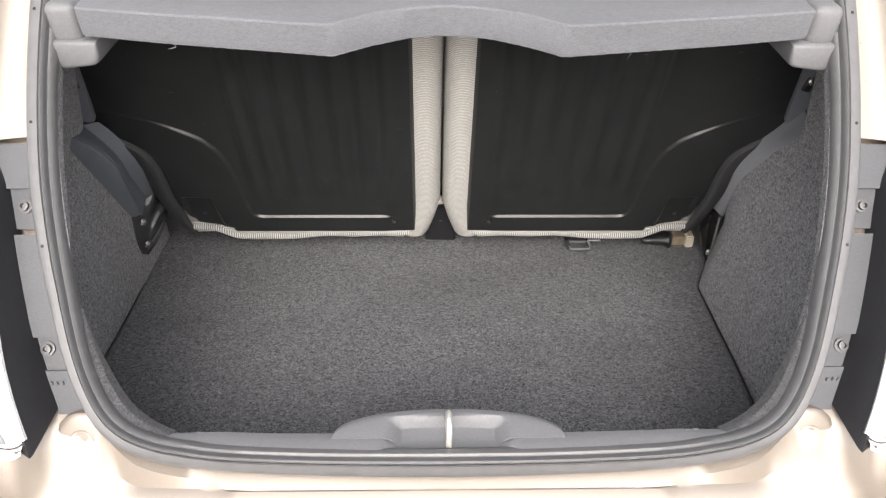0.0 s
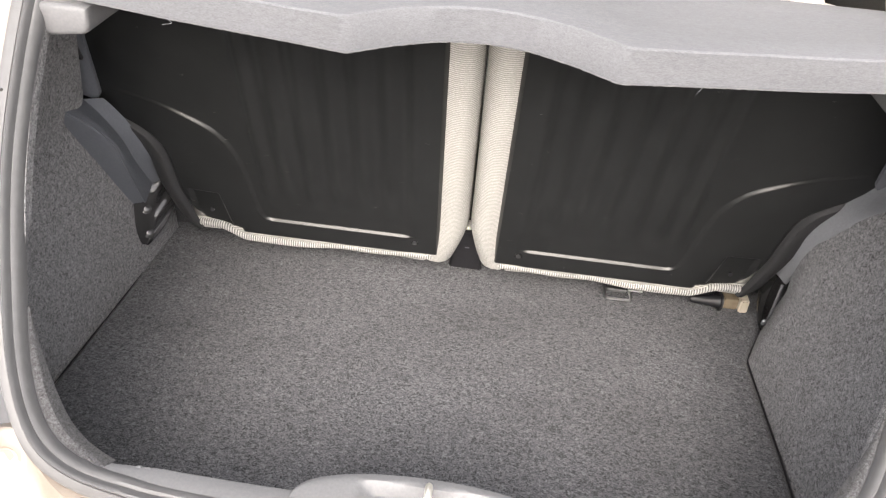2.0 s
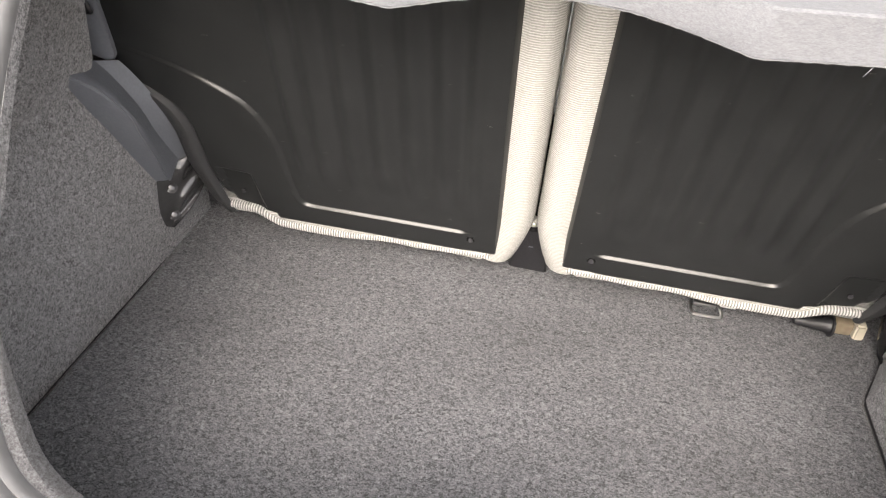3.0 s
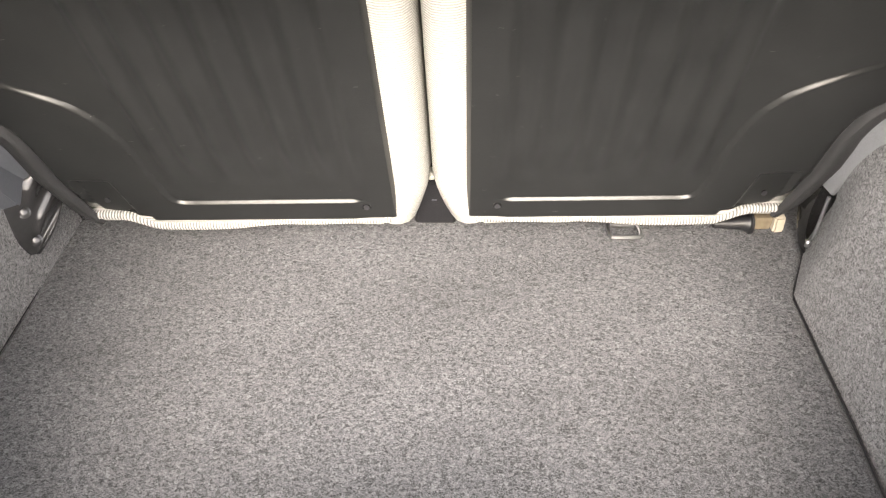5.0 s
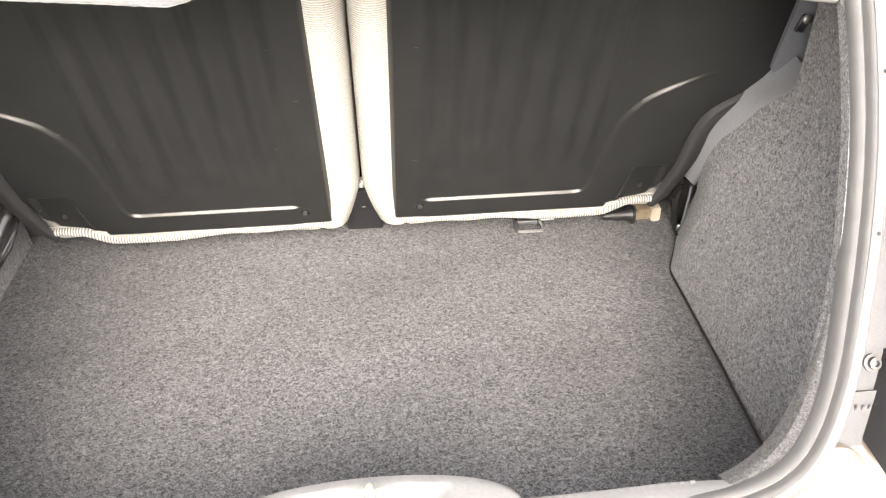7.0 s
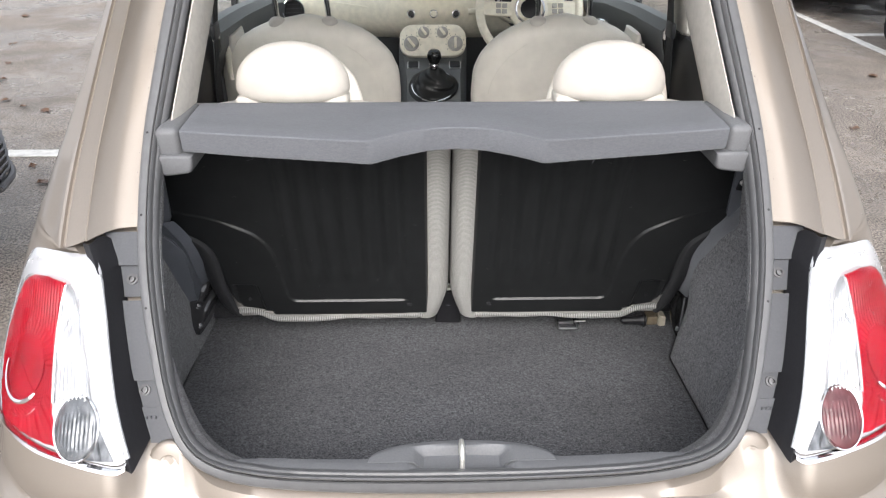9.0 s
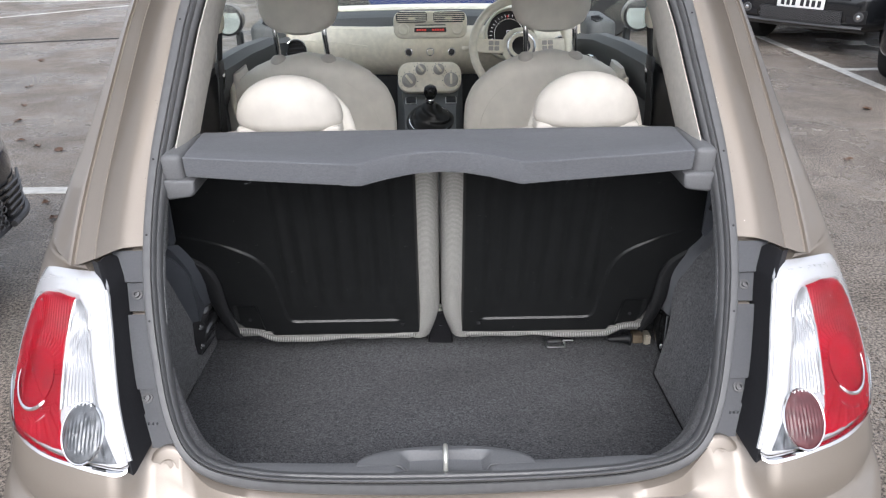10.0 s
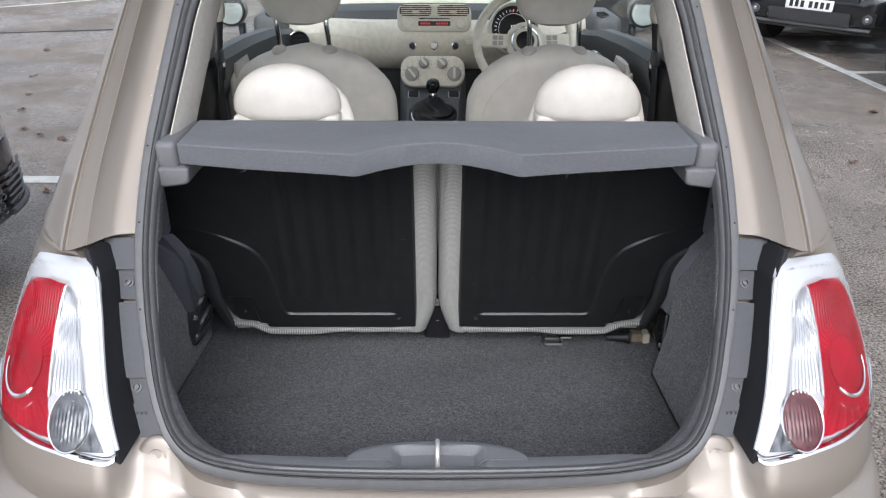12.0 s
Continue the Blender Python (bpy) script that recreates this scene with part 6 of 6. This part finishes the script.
    tagged(part("grille_mesh", bm, DARK_STEEL, c), kind="stuff")
    part("upper_grille", sheet([[(nose(y, z) - 0.03, y, z) for z in (0.6, 0.63, 0.66)] for y in np.linspace(-0.5, 0.5, 15)], thick=0.01), BLACK_PLASTIC, c)
    for s in (-1, 1):
        part("fog_panel", sheet([[(nose(s * y, z) - 0.006, s * y, z) for z in (0.37, 0.42, 0.47, 0.5)] for y in np.linspace(0.5, 0.69, 8)], thick=0.01), BLACK_PLASTIC, c, "black fog lamp panel")
        if fogs:
            m = pose(nose(0.62, 0.44) - 0.014, s * 0.62, 0.44, 0, -90, 0)
            fog = part("fog_lamp", turned([(0.05, 0), (0.05, 0.012), (0.042, 0.016), (0.038, 0.008), (0, 0.004)], m, 24), DARK_STEEL, c, "round fog lamp")
            part("fog_lens", turned([(0.026, 0.004), (0.022, 0.016), (0.0, 0.02)], m, 18), CHROME, fog)
        else:
            for k in range(5):
                z = 0.375 + k * 0.03
                part("intake_slat", tube([(nose(0.5, z) - 0.02, s * 0.5, z), (nose(0.62, z) - 0.026, s * 0.62, z + 0.012), (nose(0.72, z) + 0.01, s * 0.73, z + 0.02)], 0.007, 6), DARK_STEEL, c, "grey intake slat")
            part("corner_fin", tube(spline([(nose(0.5, 0.34) - 0.03, s * 0.5, 0.335), (nose(0.66, 0.34) - 0.025, s * 0.66, 0.34), (0.09, s * 0.77, 0.36), (0.2, s * 0.84, 0.42)], 14), 0.016, 8), DARK_STEEL, c, "grey corner fin")
        rows = [[(nose(s * y, 0.68) - 0.02 + 0.3 * max(0, y - 0.62), s * y, 0.63 + dz + 0.08 * (y - 0.5)) for dz in (0.0, 0.03, 0.06, 0.085)] for y in np.linspace(0.5, 0.8, 10)]
        part("headlight", sheet(rows, thick=0.01), CLEAR_LENS, c, "clear wet headlight")
    pl = part("number_plate", moved(box(-0.006, 0.006, -0.26, 0.26, -0.056, 0.056, 0.004, 2), pose(-0.03, 0, 0.54, 0, 4, 0)), PLATE_WHITE, c, "white number plate with dark bars")
    for i in range(7):
        y = -0.205 + i * 0.062 + (0.03 if i > 3 else 0)
        part("plate_bar", moved(box(-0.0085, -0.0055, y - 0.019, y + 0.019, -0.034, 0.034, 0), pose(-0.03, 0, 0.54, 0, 4, 0)), BLACK_PLASTIC, pl, smooth=False)
    return c


build_parked_car("parked_hatchback", "wet black parked car with honeycomb grille, nose to the bay line", BLACK_PAINT, (4.1, 7.37, 0), 40)
build_parked_car("parked_hatchback", "second black parked car beside the bay line", BLACK_PAINT, (4.42, 4.92, 0), 40)
build_parked_car("parked_hatchback", "bright red parked car with dark wheels", RED_PAINT, (3.33, 9.22, 0), 40)
build_parked_car("parked_hatchback", "dark grey parked car with black mesh grille beside the hatchback", BLACK_PAINT, (-1.88, 1.52, 0), 180, fogs=False)
build_parked_car("parked_van", "dark blue parked vehicle ahead of the hatchback, side on", BLUE_PAINT, (-2.05, 9.35, 0), 0, 1.28)


def build_ground_details():
    bm = box(-6, 3, -0.03, 0.03, -0.02, 0.006, 0)
    moved(bm, pose(-5.55, 8.54, 0, 0, 0, 12.4))
    tagged(part("drain_channel", bm, TYRE), "dark drain channel across the asphalt", "drain", kind="structure")
    for x0, x1, y0, y1, turn in ((-12, -5.5, 12.9, 13.0, 1), (-9, -4.4, 10.9, 10.98, 40)):
        bm = box(-(x1 - x0) / 2, (x1 - x0) / 2, -(y1 - y0) / 2, (y1 - y0) / 2, -0.002, 0.004, 0)
        moved(bm, pose((x0 + x1) / 2, (y0 + y1) / 2, 0, 0, 0, turn))
        tagged(part("parking_line", bm, WHITE_LINE), "worn white painted parking bay line on asphalt", "road marking", kind="structure")
    rng = random.Random(5)
    spots = [(-2.31, 3.08), (-2.45, 3.02), (-2.55, 3.2), (-2.15, 2.85), (-2.9, 4.2), (-3.1, 4.35), (-2.7, 4.1), (-3.4, 4.9), (-2.6, 5.2), (-3.9, 6.1), (-3.2, 6.8), (-2.2, 3.9), (2.78, 3.64), (3.6, 4.9), (3.3, 6.2), (-3.6, 5.4), (-4.4, 7.4)]
    for x, y in spots:
        n = rng.randint(5, 7)
        rows = []
        ln = rng.uniform(0.05, 0.1)
        for u in np.linspace(0, 1, 9):
            w = 0.35 * ln * math.sin(math.pi * min(1, u * 1.02)) ** 0.7 * (1 + 0.25 * math.sin(u * n * 6))
            rows.append([(ln * (u - 0.5), v * w, 0.004 + 0.012 * abs(v) * math.sin(u * 4 + n) ** 2 + 0.006 * u) for v in (-1, -0.5, 0, 0.5, 1)])
        bm = sheet(rows, thick=0.001)
        moved(bm, pose(x, y, 0.002, 0, 0, rng.uniform(0, 360)))
        tagged(part("fallen_leaf", bm, LEAF), "wet brown fallen leaf on the asphalt", "leaf", group="fallen leaves")


build_ground_details()


def build_rain_drops():
    """Beads of rain on the pillars, lamps and bumper edge."""
    rng = random.Random(11)
    bm = bmesh.new()
    seeds = []
    for side in (-1, 1):
        for _ in range(260):
            z = rng.uniform(1.05, 1.45)
            xs = half_width(LOOP_OUT, z)
            x = rng.uniform(xs + 0.12, flank(z) - 0.012)
            seeds.append((on_skin(side, x, z, 0.0008), rng.uniform(0.001, 0.0032)))
        for _ in range(60):
            z = rng.uniform(1.06, 1.44)
            xs = half_width(LOOP_OUT, z) - 0.01
            u = rng.random()
            seeds.append(((side * (xs + 0.012 + 0.03 * u), tail(z) + 0.0015, z), rng.uniform(0.0007, 0.0016)))
        for _ in range(80):
            x = rng.uniform(0.57, 0.77)
            lo, hi = float(np.interp(x, *LAMP_LOW)), float(np.interp(x, *LAMP_TOP))
            z = hi - 0.01 - (hi - lo - 0.02) * rng.random() ** 3.5
            seeds.append((on_skin(side, x, z, 0.0218 if clear_inner(z) + 0.004 < x < red_outer(z) - 0.004 and z < 0.99 else 0.0098), rng.uniform(0.0008, 0.0026)))
    for p, r in seeds:
        one = bmesh.new()
        bmesh.ops.create_icosphere(one, subdivisions=1, radius=r)
        bmesh.ops.scale(one, vec=(1, 0.6, 1.15), verts=one.verts)
        moved(one, Matrix.Translation(p))
        joined(bm, one)
    tagged(part("rain_drops", bm, WATER, normals=False), "beads of rain water on paint and lamps", "water drops", kind="stuff")


build_rain_drops()
